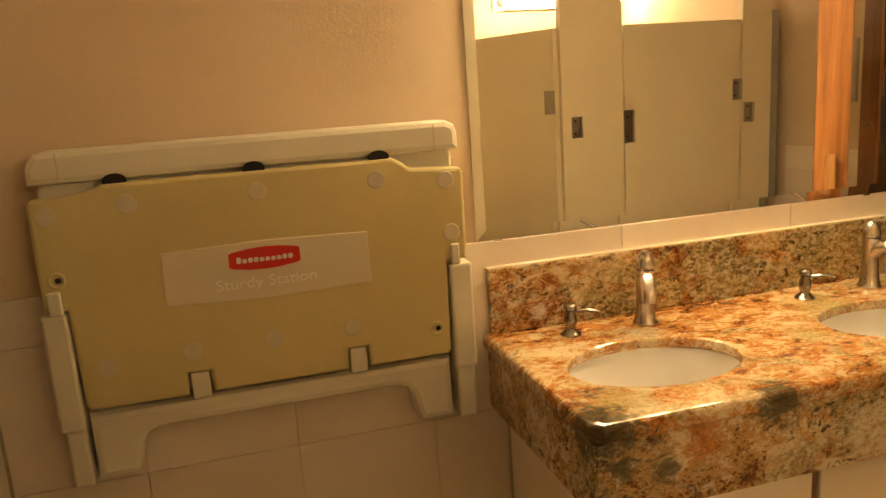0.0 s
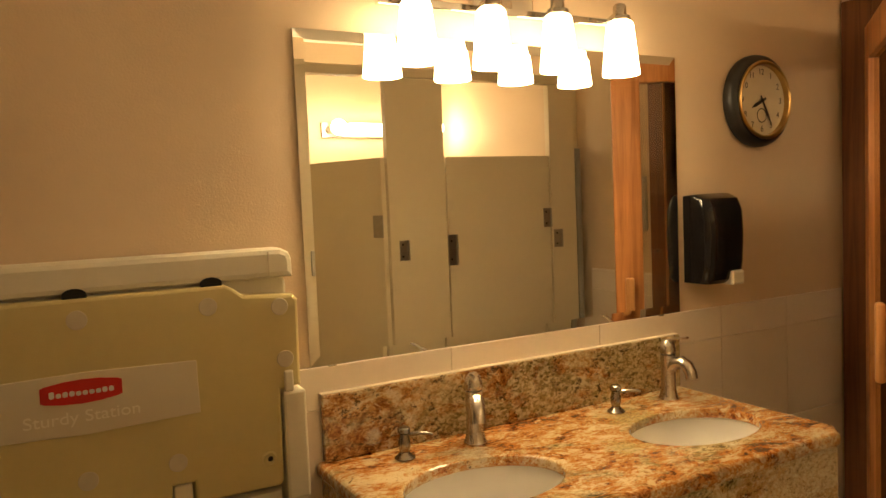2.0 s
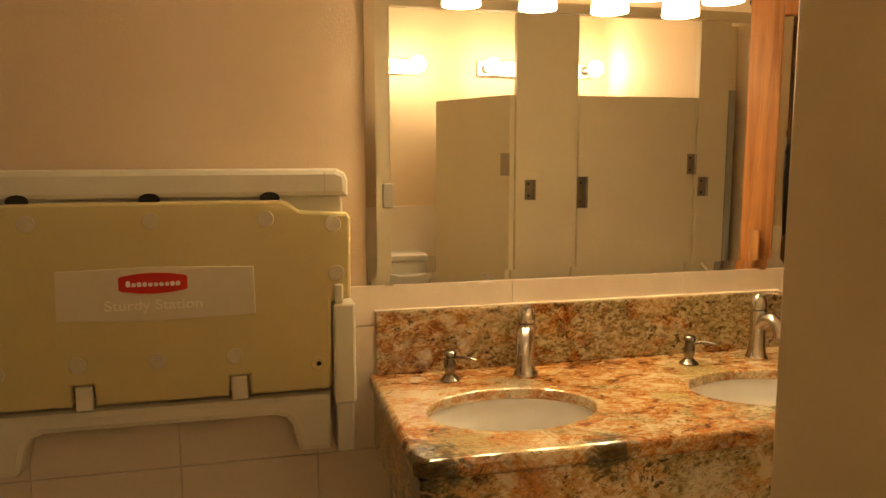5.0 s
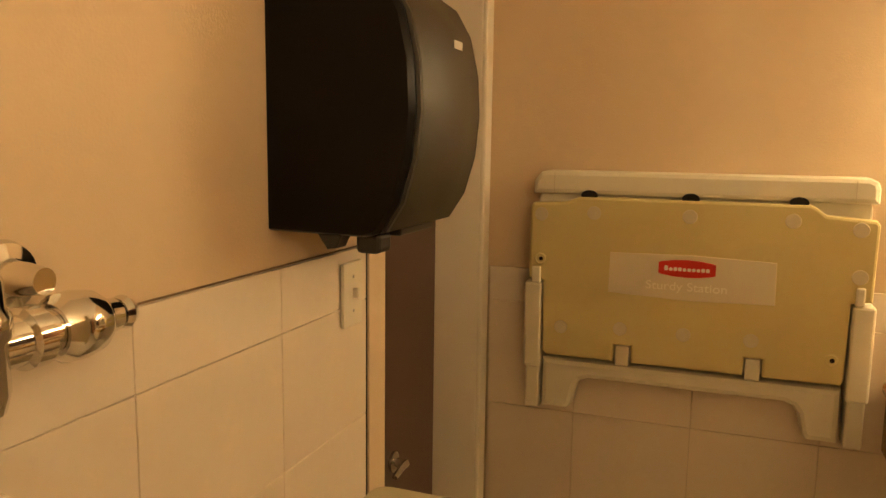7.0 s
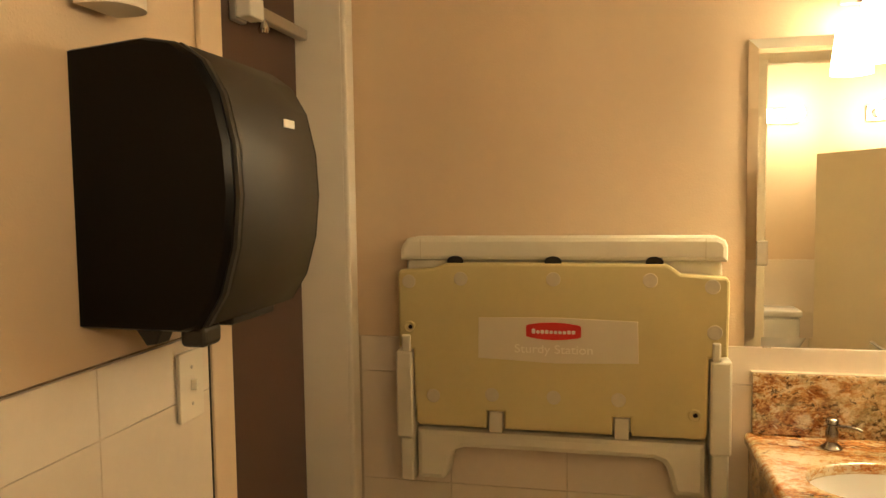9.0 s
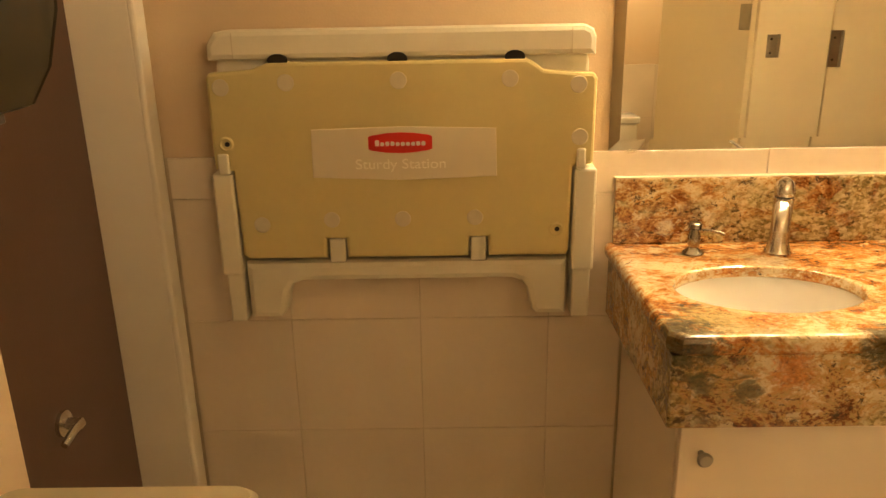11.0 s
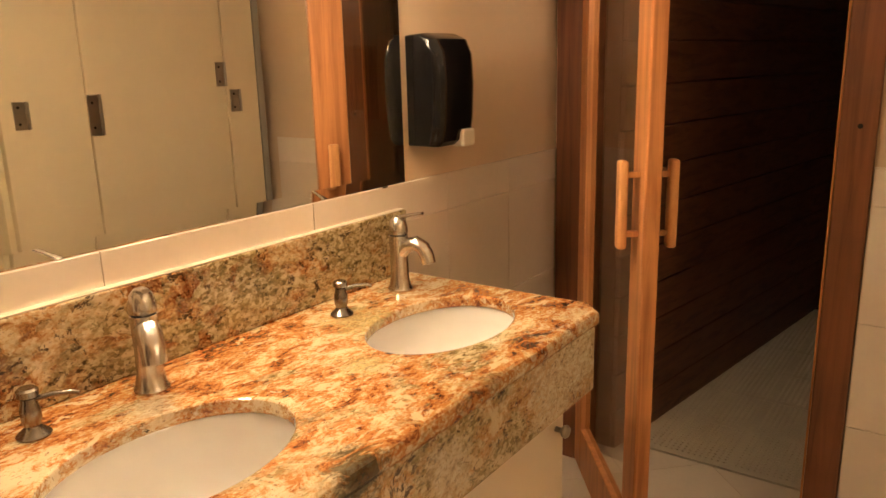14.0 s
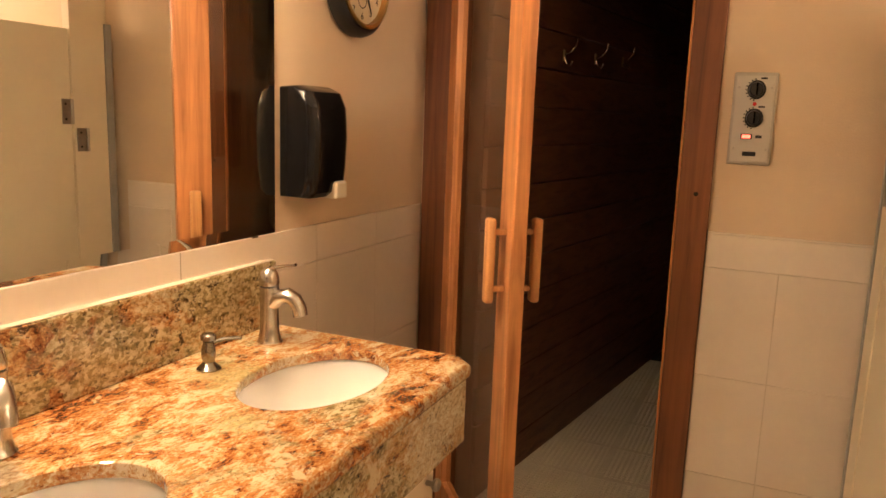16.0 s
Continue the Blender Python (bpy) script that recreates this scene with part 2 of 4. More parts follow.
M_BRASS = material("aged_brass", (0.55, 0.38, 0.15), 0.3, 1.0, vary=0.1, scale=30)
M_DIAL = material("clock_paper", (0.68, 0.60, 0.43), 0.6, vary=0.10, scale=25)
M_PANEL = material("brushed_panel", (0.62, 0.60, 0.56), 0.38, 0.7, fine=0.04, scale=20)
M_INK = material("print_ink", (0.02, 0.018, 0.016), 0.5, vary=0.05)
M_SWITCH = material("switch_plastic", (0.78, 0.72, 0.60), 0.35, vary=0.02)
M_MIRROR = material("mirror_silver", (0.86, 0.85, 0.80), 0.0, 1.0)
M_GLASS = clear("clock_glass", (1, 1, 1))
M_DOORGLASS = clear("bronze_glass", (0.86, 0.80, 0.70))
M_SHADE = glowing("lit_shade", WARM, SHADE_GLOW)
M_BAR = glowing("lit_diffuser", (1.0, 0.75, 0.43), BAR_GLOW)
M_BULB = glowing("lit_bulb", (1.0, 0.75, 0.43), BULB_GLOW)
M_LAMPBULB = glowing("lit_lamp_bulb", WARM, LAMP_GLOW)
M_NEON = glowing("red_indicator", (1.0, 0.07, 0.03), 1.1)


# ---------- builders ----------
def world_at(ob):
    if ob is None:
        return Vector((0, 0, 0))
    return Vector(ob.get("at", (0, 0, 0)))


def base_at(name, x, y, z, label, category, group="", kind=""):
    """The empty at the base of a thing."""
    ob = new(name)
    ob.empty_display_size = 0.05
    ob.location = (x, y, z)
    ob["at"] = (x, y, z)
    return tagged(ob, label, category, group, kind)


def mesh_of(name, bm, mat, smooth=False):
    me = bpy.data.meshes.new(name)
    bmesh.ops.recalc_face_normals(bm, faces=bm.faces[:])
    if smooth:
        for f in bm.faces:
            f.smooth = True
        for e in bm.edges:
            if len(e.link_faces) == 2 and e.calc_face_angle(0) > 0.6:
                e.smooth = False
    bm.to_mesh(me)
    bm.free()
    me.materials.append(mat)
    return me


def part(name, bm, mat, parent=None, label="", smooth=False):
    ob = new(name, mesh_of(name, bm, mat, smooth))
    if parent is not None:
        ob.parent = parent
        ob.matrix_parent_inverse = Matrix.Translation(-world_at(parent))
    if label:
        ob["label"] = label
    return ob


def box(x0, x1, y0, y1, z0, z1, bevel=0.0, seg=2, bm=None):
    own = bmesh.new()
    bmesh.ops.create_cube(own, size=1)
    bmesh.ops.scale(own, vec=(x1 - x0, y1 - y0, z1 - z0), verts=own.verts)
    bmesh.ops.translate(own, vec=((x0 + x1) / 2, (y0 + y1) / 2, (z0 + z1) / 2), verts=own.verts)
    if bevel:
        bmesh.ops.bevel(own, geom=own.edges[:], offset=bevel, segments=seg, affect="EDGES", profile=0.5)
    return joined(bm, own)


def joined(bm, own, m=None):
    if m is not None:
        bmesh.ops.transform(own, matrix=m, verts=own.verts)
    if bm is None:
        return own
    me = bpy.data.meshes.new("tmp")
    own.to_mesh(me)
    own.free()
    bm.from_mesh(me)
    bpy.data.meshes.remove(me)
    return bm


def turned(profile, m=None, seg=28, bm=None):
    """A body of revolution about z from (radius, height) pairs."""
    own = bmesh.new()
    rings = []
    for r, z in profile:
        if r < 1e-5:
            rings.append([own.verts.new((0, 0, z))])
        else:
            rings.append([own.verts.new((r * math.cos(2 * math.pi * i / seg), r * math.sin(2 * math.pi * i / seg), z)) for i in range(seg)])
    for a, b in zip(rings, rings[1:]):
        for i in range(seg):
            j = (i + 1) % seg
            if len(a) == 1 and len(b) == 1:
                continue
            if len(a) == 1:
                own.faces.new((a[0], b[i], b[j]))
            elif len(b) == 1:
                own.faces.new((a[i], a[j], b[0]))
            else:
                own.faces.new((a[i], a[j], b[j], b[i]))
    return joined(bm, own, m)


def tube(points, radii, seg=14, bm=None, flat=1.0, caps=True):
    """A round rod along a path; radii one value or one a point."""
    own = bmesh.new()
    pts = [Vector(p) for p in points]
    if isinstance(radii, (int, float)):
        radii = [radii] * len(pts)
    rings = []
    for i, p in enumerate(pts):
        d = (pts[min(i + 1, len(pts) - 1)] - pts[max(i - 1, 0)]).normalized()
        side = d.cross(Vector((0, 0, 1)))
        if side.length < 1e-3:
            side = Vector((1, 0, 0))
        side.normalize()
        up = side.cross(d).normalized()
        rings.append([own.verts.new(p + radii[i] * (math.cos(2 * math.pi * k / seg) * side + flat * math.sin(2 * math.pi * k / seg) * up)) for k in range(seg)])
    for a, b in zip(rings, rings[1:]):
        for k in range(seg):
            own.faces.new((a[k], a[(k + 1) % seg], b[(k + 1) % seg], b[k]))
    if caps:
        own.faces.new(rings[0])
        own.faces.new(rings[-1])
    return joined(bm, own)


def slab(outline, depth, m, bevel=0.0, seg=2, bm=None):
    """A plate cut to an outline in its own xy plane, depth along z, set by m."""
    own = bmesh.new()
    f = own.faces.new([own.verts.new((x, y, 0)) for x, y in outline])
    r = bmesh.ops.extrude_face_region(own, geom=[f])
    vs = [g for g in r["geom"] if isinstance(g, bmesh.types.BMVert)]
    bmesh.ops.translate(own, vec=(0, 0, depth), verts=vs)
    if bevel:
        top = [e for e in own.edges if all(v.co.z > depth - 1e-6 for v in e.verts)]
        bmesh.ops.bevel(own, geom=top, offset=bevel, segments=seg, affect="EDGES", profile=0.5)
    return joined(bm, own, m)


def rounded(x0, x1, y0, y1, r, n=5):
    pts = []
    for cx, cy, a0 in ((x1 - r, y1 - r, 0), (x0 + r, y1 - r, 90), (x0 + r, y0 + r, 180), (x1 - r, y0 + r, 270)):
        for i in range(n + 1):
            a = radians(a0 + 90 * i / n)
            pts.append((cx + r * math.cos(a), cy + r * math.sin(a)))
    return pts


def facing_south(x, y, z):
    """Local x to the east, y up, z towards the room, on a wall that faces -y."""
    return Matrix.Translation((x, y, z)) @ Matrix(((1, 0, 0, 0), (0, 0, -1, 0), (0, 1, 0, 0), (0, 0, 0, 1)))


def facing_west(x, y, z):
    """On a wall that faces -x: local x to the south, y up, z towards the room."""
    return Matrix.Translation((x, y, z)) @ Matrix(((0, 0, -1, 0), (-1, 0, 0, 0), (0, 1, 0, 0), (0, 0, 0, 1)))


def facing_east(x, y, z):
    """On a wall that faces +x: local x to the north, y up, z towards the room."""
    return Matrix.Translation((x, y, z)) @ Matrix(((0, 0, 1, 0), (1, 0, 0, 0), (0, 1, 0, 0), (0, 0, 0, 1)))


def lettering(name, text, size, m, depth, mat, parent, label="", width=None):
    cu = bpy.data.curves.new(name, "FONT")
    cu.body, cu.size, cu.extrude = text, size, depth
    cu.align_x, cu.align_y = "CENTER", "CENTER"
    tmp = bpy.data.objects.new(name, cu)
    scene.collection.objects.link(tmp)
    bpy.context.view_layer.update()
    me = bpy.data.meshes.new_from_object(tmp.evaluated_get(bpy.context.evaluated_depsgraph_get()))
    bpy.data.objects.remove(tmp)
    bpy.data.curves.remove(cu)
    bm = bmesh.new()
    bm.from_mesh(me)
    bpy.data.meshes.remove(me)
    if width and bm.verts:
        xs = [v.co.x for v in bm.verts]
        bmesh.ops.scale(bm, vec=(width / (max(xs) - min(xs)), 1, 1), verts=bm.verts)
    bmesh.ops.transform(bm, matrix=m, verts=bm.verts)
    return part(name, bm, mat, parent, label)


def setting(name, bm, mat, label, category):
    return tagged(part(name, bm, mat), label, category, kind="structure")


# ---------- the room ----------
XL, YN, XR, YB, TOP = -0.105, 1.765, 2.807, -1.0, 2.4

wall_north = setting("wall_north", box(-0.4, 2.806, YN, 1.90, 0, TOP), M_WALL, "beige painted wall over tile wainscot", "wall")
bm = box(-0.25, XL, YB - 0.12, 1.066, 0, TOP)
box(-0.25, XL, 1.066, 1.6945, 2.03, TOP, bm=bm)
box(-0.25, XL, 1.6945, YN - 0.001, 0, TOP, bm=bm)
wall_west = setting("wall_west", bm, M_WALL, "beige painted wall with a brown door in it", "wall")
bm = box(XR, 2.95, 0.30, 0.915, 0, TOP)
box(XR, 2.95, 0.915, 1.70, 2.02, TOP, bm=bm)
box(XR, 2.95, 1.70, 1.90, 0, TOP, bm=bm)
wall_east = setting("wall_east", bm, M_WALL, "beige painted wall beside the sauna door", "wall")
wall_south = setting("wall_south", box(-0.25, 2.95, YB - 0.12, YB, 0, TOP), M_WALL, "beige painted wall behind the toilet stalls", "wall")
wall_far = setting("wall_stall_end", box(XR, 2.95, YB - 0.12, 0.299, 0, TOP), M_WALL, "beige painted wall at the end of the stalls", "wall")
ceiling = setting("ceiling", box(-0.4, 2.95, YB - 0.12, 1.9, TOP, TOP + 0.08), M_CEIL, "off-white painted ceiling", "ceiling")
floor = setting("floor", box(-0.4, 2.95, YB - 0.12, 1.9, -0.1, -0.008), M_GROUT, "beige ceramic tile floor with grey joints", "floor")

# ---------- west door ----------
door_frame = setting("door_frame_1", box(-0.235, -0.102, 1.690, 1.700, 0, 2.03, 0.003), M_FRAME, "off-white painted steel door frame", "door frame")
part("casing", box(XL + 0.0005, XL + 0.012, 0.996, 1.069, 0, 2.09, 0.004), M_WALL, door_frame)
part("casing", box(XL + 0.0005, XL + 0.016, 1.689, 1.744, 0, 2.09, 0.005), M_FRAME, door_frame)
part("casing", box(XL + 0.0005, XL + 0.014, 1.070, 1.688, 2.02, 2.09, 0.004), M_FRAME, door_frame)
part("lining", box(-0.235, -0.106, 1.0665, 1.075, 0, 2.02, 0.002), M_FRAME, door_frame)
part("lining", box(-0.235, -0.106, 1.076, 1.689, 2.012, 2.029, 0.002), M_FRAME, door_frame)
door_1 = setting("door_1", box(-0.27, -0.226, 1.079, 1.686, 0.008, 2.008, 0.003), M_DOOR, "closed dark brown painted door in a white frame", "door")
rose = part("handle", turned([(0, 0), (0.026, 0), (0.026, 0.008), (0.012, 0.012), (0.011, 0.04), (0, 0.042)], facing_east(-0.226, 1.40, 0.62)), M_NICKEL, door_1, "brushed metal lever handle", True)
part("lever", tube([(-0.19, 1.402, 0.62), (-0.187, 1.37, 0.624), (-0.188, 1.33, 0.614)], [0.010, 0.009, 0.007]), M_NICKEL, rose, "", True)
closer = base_at("door_closer", -0.19, 1.5, 1.84, "grey metal door closer arm at the top of the brown door", "door closer")
part("arm", box(-0.205, -0.178, 1.36, 1.655, 1.845, 1.872, 0.004), M_STEEL, closer)
part("shoe", box(-0.208, -0.172, 1.335, 1.40, 1.835, 1.882, 0.004), M_FRAME, closer)
part("knob", turned([(0, -0.03), (0.010, -0.028), (0.013, -0.018), (0.008, -0.008), (0.008, 0)], Matrix.Translation((-0.19, 1.43, 1.846))), M_CHROME, closer, "", True)
part("plate", box(-0.226, -0.209, 1.34, 1.39, 1.83, 1.89, 0.003), M_STEEL, closer)

# ---------- granite vanity ----------
CX0, CX1, CY0, CZ = 0.892, 1.998, 1.230, 0.862


def vanity_outline(inset, chamfer=0.038, west=0.022):
    x0, x1, y0, y1 = CX0 + inset, CX1 - inset, CY0 + inset, YN - 0.008
    c = chamfer - inset * 0.41
    cw = west - inset * 0.41
    return [(x0, y1), (x0, y0 + cw), (x0 + cw, y0), (x1 - c, y0), (x1, y0 + c), (x1, y1)]


def oval(cx, cy, rx, ry, n=48):
    return [(cx + rx * math.cos(2 * math.pi * i / n), cy + ry * math.sin(2 * math.pi * i / n)) for i in range(n)]


SINKS = [(1.142, 1.455), (1.738, 1.455)]
SRX, SRY = 0.176, 0.122


def countertop():
    own = bmesh.new()
    loops = []
    for inset, z in ((0.012, CZ), (0.007, CZ - 0.0015), (0.003, CZ - 0.005), (0.0005, CZ - 0.011), (0, CZ - 0.018), (0.001, CZ - 0.027), (0.004, CZ - 0.033), (0.010, CZ - 0.036)):
        loops.append([own.verts.new((x, y, z)) for x, y in vanity_outline(inset)])
    for a, b in zip(loops, loops[1:]):
        for i in range(6):
            own.faces.new((a[i], a[(i + 1) % 6], b[(i + 1) % 6], b[i]))
    rims = {}
    for k, (cx, cy) in enumerate(SINKS):
        rings = []
        for grow, z in ((0.004, CZ), (0.001, CZ - 0.002), (0, CZ - 0.006), (0, CZ - 0.020), (0.002, CZ - 0.024)):
            rings.append([own.verts.new((x, y, z)) for x, y in oval(cx, cy, SRX + grow, SRY + grow)])
        for a, b in zip(rings, rings[1:]):
            for i in range(48):
                own.faces.new((a[i], a[(i + 1) % 48], b[(i + 1) % 48], b[i]))
        rims[k] = (rings[0], rings[-1])
    for level in (0, -1):
        edges = []
        for ring in (loops[level], rims[0][level], rims[1][level]):
            for a, b in zip(ring, ring[1:] + ring[:1]):
                edges.append(own.edges.get((a, b)))
        bmesh.ops.triangle_fill(own, edges=edges, use_beauty=True)
    return own


counter = tagged(part("vanity_countertop", countertop(), M_GRANITE), "polished orange and rust granite double-sink countertop", "countertop")
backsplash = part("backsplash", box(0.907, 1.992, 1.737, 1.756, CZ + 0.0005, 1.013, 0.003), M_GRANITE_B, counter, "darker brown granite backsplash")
# Pale bead: the lit top edge of the backsplash is painted in here.
part("caulk_highlight", box(0.905, 1.987, 1.7385, 1.757, 1.0133, 1.0155, 0.0008), M_GROUT, counter, "pale bead painting the lit top edge of the backsplash")
bm = bmesh.new()
outer = [bm.verts.new((x, y, CZ - 0.0365)) for x, y in vanity_outline(0.010, 0.030, 0.008)]
low = [bm.verts.new((x, y, 0.690)) for x, y in vanity_outline(0.010, 0.030, 0.008)]
ino = [bm.verts.new((x, y, CZ - 0.0365)) for x, y in vanity_outline(0.032, 0.034, 0.020)]
inl = [bm.verts.new((x, y, 0.690)) for x, y in vanity_outline(0.032, 0.034, 0.020)]
for i in range(5):
    bm.faces.new((outer[i], outer[i + 1], low[i + 1], low[i]))
    bm.faces.new((ino[i], ino[i + 1], inl[i + 1], inl[i]))
    bm.faces.new((low[i], low[i + 1], inl[i + 1], inl[i]))
    bm.faces.new((outer[i], outer[i + 1], ino[i + 1], ino[i]))
part("apron", bm, M_GRANITE_D, counter, "mottled granite apron with dark green patches")


def sink(cx, cy, label):
    thing = base_at("undermount_sink", cx, cy, CZ - 0.16, label, "sink", "sinks in the vanity")
    own = bmesh.new()
    rings = []
    for s, z in ((1.10, CZ - 0.0245), (1.02, CZ - 0.0250), (1.0, CZ - 0.0295), (0.97, CZ - 0.0575), (0.90, CZ - 0.10), (0.76, CZ - 0.128), (0.52, CZ - 0.146), (0.22, CZ - 0.152), (0.115, CZ - 0.154)):
        rings.append([own.verts.new((x, y, z)) for x, y in oval(cx, cy, (SRX + 0.004) * s, (SRY + 0.004) * s)])
    for a, b in zip(rings, rings[1:]):
        for i in range(48):
            own.faces.new((a[i], a[(i + 1) % 48], b[(i + 1) % 48], b[i]))
    part("bowl", own, M_CERAMIC, thing, "", True)
    part("drain", turned([(0, 0.002), (0.016, 0.001), (0.021, 0.003), (0.021, -0.004), (0, -0.004)], Matrix.Translation((cx, cy, CZ - 0.152))), M_CHROME, thing, "chrome drain", True)
    return thing


for cx, cy in SINKS:
    sink(cx, cy, "white oval ceramic sink set under the granite")


def faucet(x, y, turn, name="faucet"):
    """Single-hole lavatory faucet: flared body, arched spout, domed cap with a lever."""
    thing = base_at(name, x, y, CZ, "brushed nickel single-lever faucet on the granite top", "faucet", "faucets on the vanity")
    at = Matrix.Translation((x, y, CZ))
    q = lambda a, b, c: (x + b * math.sin(turn) + a * math.cos(turn), y - b * math.cos(turn) + a * math.sin(turn), CZ + c)
    part("body", turned([(0, 0.0006), (0.0265, 0.0006), (0.0275, 0.004), (0.024, 0.010), (0.0205, 0.03), (0.0195, 0.07), (0.0205, 0.115), (0.0215, 0.124), (0.019, 0.1255), (0, 0.1255)], at), M_NICKEL, thing, "", True)
    part("spout", tube([q(0, 0.004, 0.082), q(0, 0.024, 0.104), q(0, 0.044, 0.109), q(0, 0.060, 0.101), q(0, 0.070, 0.084), q(0, 0.073, 0.068)],
                       [0.017, 0.0195, 0.0195, 0.0185, 0.018, 0.0175], 18, flat=0.85), M_NICKEL, thing, "", True)
    part("cap", turned([(0.0205, 0.1275), (0.0215, 0.131), (0.021, 0.142), (0.0175, 0.156), (0.010, 0.164), (0, 0.166)], at), M_NICKEL, thing, "", True)
    part("lever", tube([q(0, -0.004, 0.156), q(0, 0.016, 0.167), q(0, 0.040, 0.172), q(0, 0.062, 0.176)], [0.010, 0.0075, 0.005, 0.006], 12, flat=0.6), M_NICKEL, thing, "", True)
    return thing


def soap_pump(x, y):
    thing = base_at("soap_pump", x, y, CZ, "brushed nickel built-in soap pump on the granite top", "soap pump", "soap pumps on the vanity")
    at = Matrix.Translation((x, y, CZ))
    part("base", turned([(0, 0.0006), (0.0225, 0.0006), (0.023, 0.003), (0.019, 0.007), (0.013, 0.012), (0.011, 0.016), (0, 0.016)], at), M_PUMP, thing, "", True)
    part("body", turned([(0.011, 0.0165), (0.0135, 0.026), (0.0135, 0.04), (0.0105, 0.05), (0.010, 0.056), (0, 0.056)], at), M_PUMP, thing, "", True)
    part("cap", turned([(0.010, 0.0565), (0.014, 0.059), (0.0145, 0.068), (0.011, 0.071), (0, 0.0715)], at), M_PUMP, thing, "", True)
    part("spout", tube([(x, y, CZ + 0.052), (x + 0.025, y - 0.017, CZ + 0.0565), (x + 0.045, y - 0.031, CZ + 0.056), (x + 0.052, y - 0.036, CZ + 0.053)], [0.0045, 0.0042, 0.0036, 0.0034], 10), M_PUMP, thing, "", True)
    return thing


faucet(1.245, 1.660, radians(-25))
faucet(1.862, 1.658, radians(8))
soap_pump(1.064, 1.664)
soap_pump(1.667, 1.652)

cabinet = base_at("vanity_cabinet", 1.44, 1.5, 0, "cream laminate cabinet with two doors under the granite", "cabinet")
part("body", box(0.945, 1.955, 1.322, 1.756, 0.09, 0.689, 0.002), M_CAB, cabinet)
part("plinth", box(0.965, 1.935, 1.375, 1.755, 0.0, 0.0895, 0.002), M_DARK, cabinet, "dark recessed kick plinth")
part("side_edge", box(1.957, 1.972, 1.318, 1.756, 0.09, 0.689, 0.002), M_CAB, cabinet)
for x0, x1, kx in ((0.948, 1.386, 0.988), (1.404, 1.953, 1.918)):
    d = part("door", box(x0, x1, 1.302, 1.3205, 0.10, 0.685, 0.0025), M_CAB, cabinet)
    part("knob", turned([(0, 0), (0.006, 0), (0.0055, 0.012), (0.0125, 0.018), (0.0145, 0.024), (0.011, 0.029), (0, 0.030)], facing_south(kx, 1.302, 0.600)), M_HINGE, d, "round dull metal knob", True)
part("divider", box(1.388, 1.402, 1.308, 1.3215, 0.10, 0.685, 0.001), M_JAMB, cabinet, "dark strip between the doors")

# ---------- mirror ----------
MX0, MX1, MZ0, MZ1 = 0.890, 2.017, 1.0735, 1.806
bm = bmesh.new()
rings = []
for ins, y in ((0, 1.7625), (0, 1.7585), (0.0235, 1.7567)):
    rings.append([bm.verts.new((x, y, z)) for x, z in ((MX0 + ins, MZ0 + ins), (MX1 - ins, MZ0 + ins), (MX1 - ins, MZ1 - ins), (MX0 + ins, MZ1 - ins))])
for a, b in zip(rings, rings[1:]):
    for i in range(4):
        bm.faces.new((a[i], a[(i + 1) % 4], b[(i + 1) % 4], b[i]))
bm.faces.new(rings[-1])
bm.faces.new(rings[0])
mirror = tagged(part("wall_mirror", bm, M_MIRROR), "large plain wall mirror above the granite vanity", "mirror")
part("clip", box(0.93, 0.95, 1.7545, 1.7625, MZ0 - 0.004, MZ0 - 0.0005, 0.001), M_CHROME, mirror)
part("clip", box(1.93, 1.95, 1.7545, 1.7625, MZ0 - 0.004, MZ0 - 0.0005, 0.001), M_CHROME, mirror)

# ---------- vanity lamp ----------
lamp = base_at("vanity_light", 1.43, YN, 1.88, "four-shade nickel vanity light with lit white glass", "wall lamp")
LY = 1.664
part("backplate", slab(rounded(-0.09, 0.09, -0.055, 0.055, 0.008), 0.022, facing_south(1.425, YN - 0.0005, 1.924), 0.005), M_CHROME, lamp, "polished square-edged backplate")
part("stem", box(1.408, 1.442, 1.731, 1.7425, 1.872, 1.905, 0.003), M_NICKEL, lamp)
part("crossbar", box(1.072, 1.775, 1.712, 1.7305, 1.862, 1.881, 0.002), M_CHROME, lamp)
for x in (1.139, 1.334, 1.527, 1.726):
    at = Matrix.Translation((x, LY, 0))
    s = part("shade", turned([(0.0, 1.862), (0.020, 1.862), (0.031, 1.859), (0.0345, 1.852), (0.0475, 1.731), (0.0465, 1.727), (0.045, 1.731), (0.032, 1.850), (0.02, 1.856)], at), M_SHADE, lamp, "lit white glass shade", True)
    part("bulb", turned([(0, -0.026), (0.018, -0.019), (0.026, 0), (0.018, 0.019), (0.012, 0.04), (0, 0.045)], Matrix.Translation((x, LY, 1.7475)), 18), M_LAMPBULB, s, "lit bulb inside the shade", True)
    part("collar", turned([(0, 1.906), (0.012, 1.906), (0.0155, 1.902), (0.017, 1.898), (0.017, 1.878), (0.026, 1.875), (0.0275, 1.868), (0.0265, 1.8635), (0, 1.8625)], at), M_NICKEL, s, "nickel collar", True)
    part("arm", tube([(x, 1.7115, 1.872), (x, LY + 0.012, 1.885)], 0.0065, 12), M_NICKEL, s, "", True)

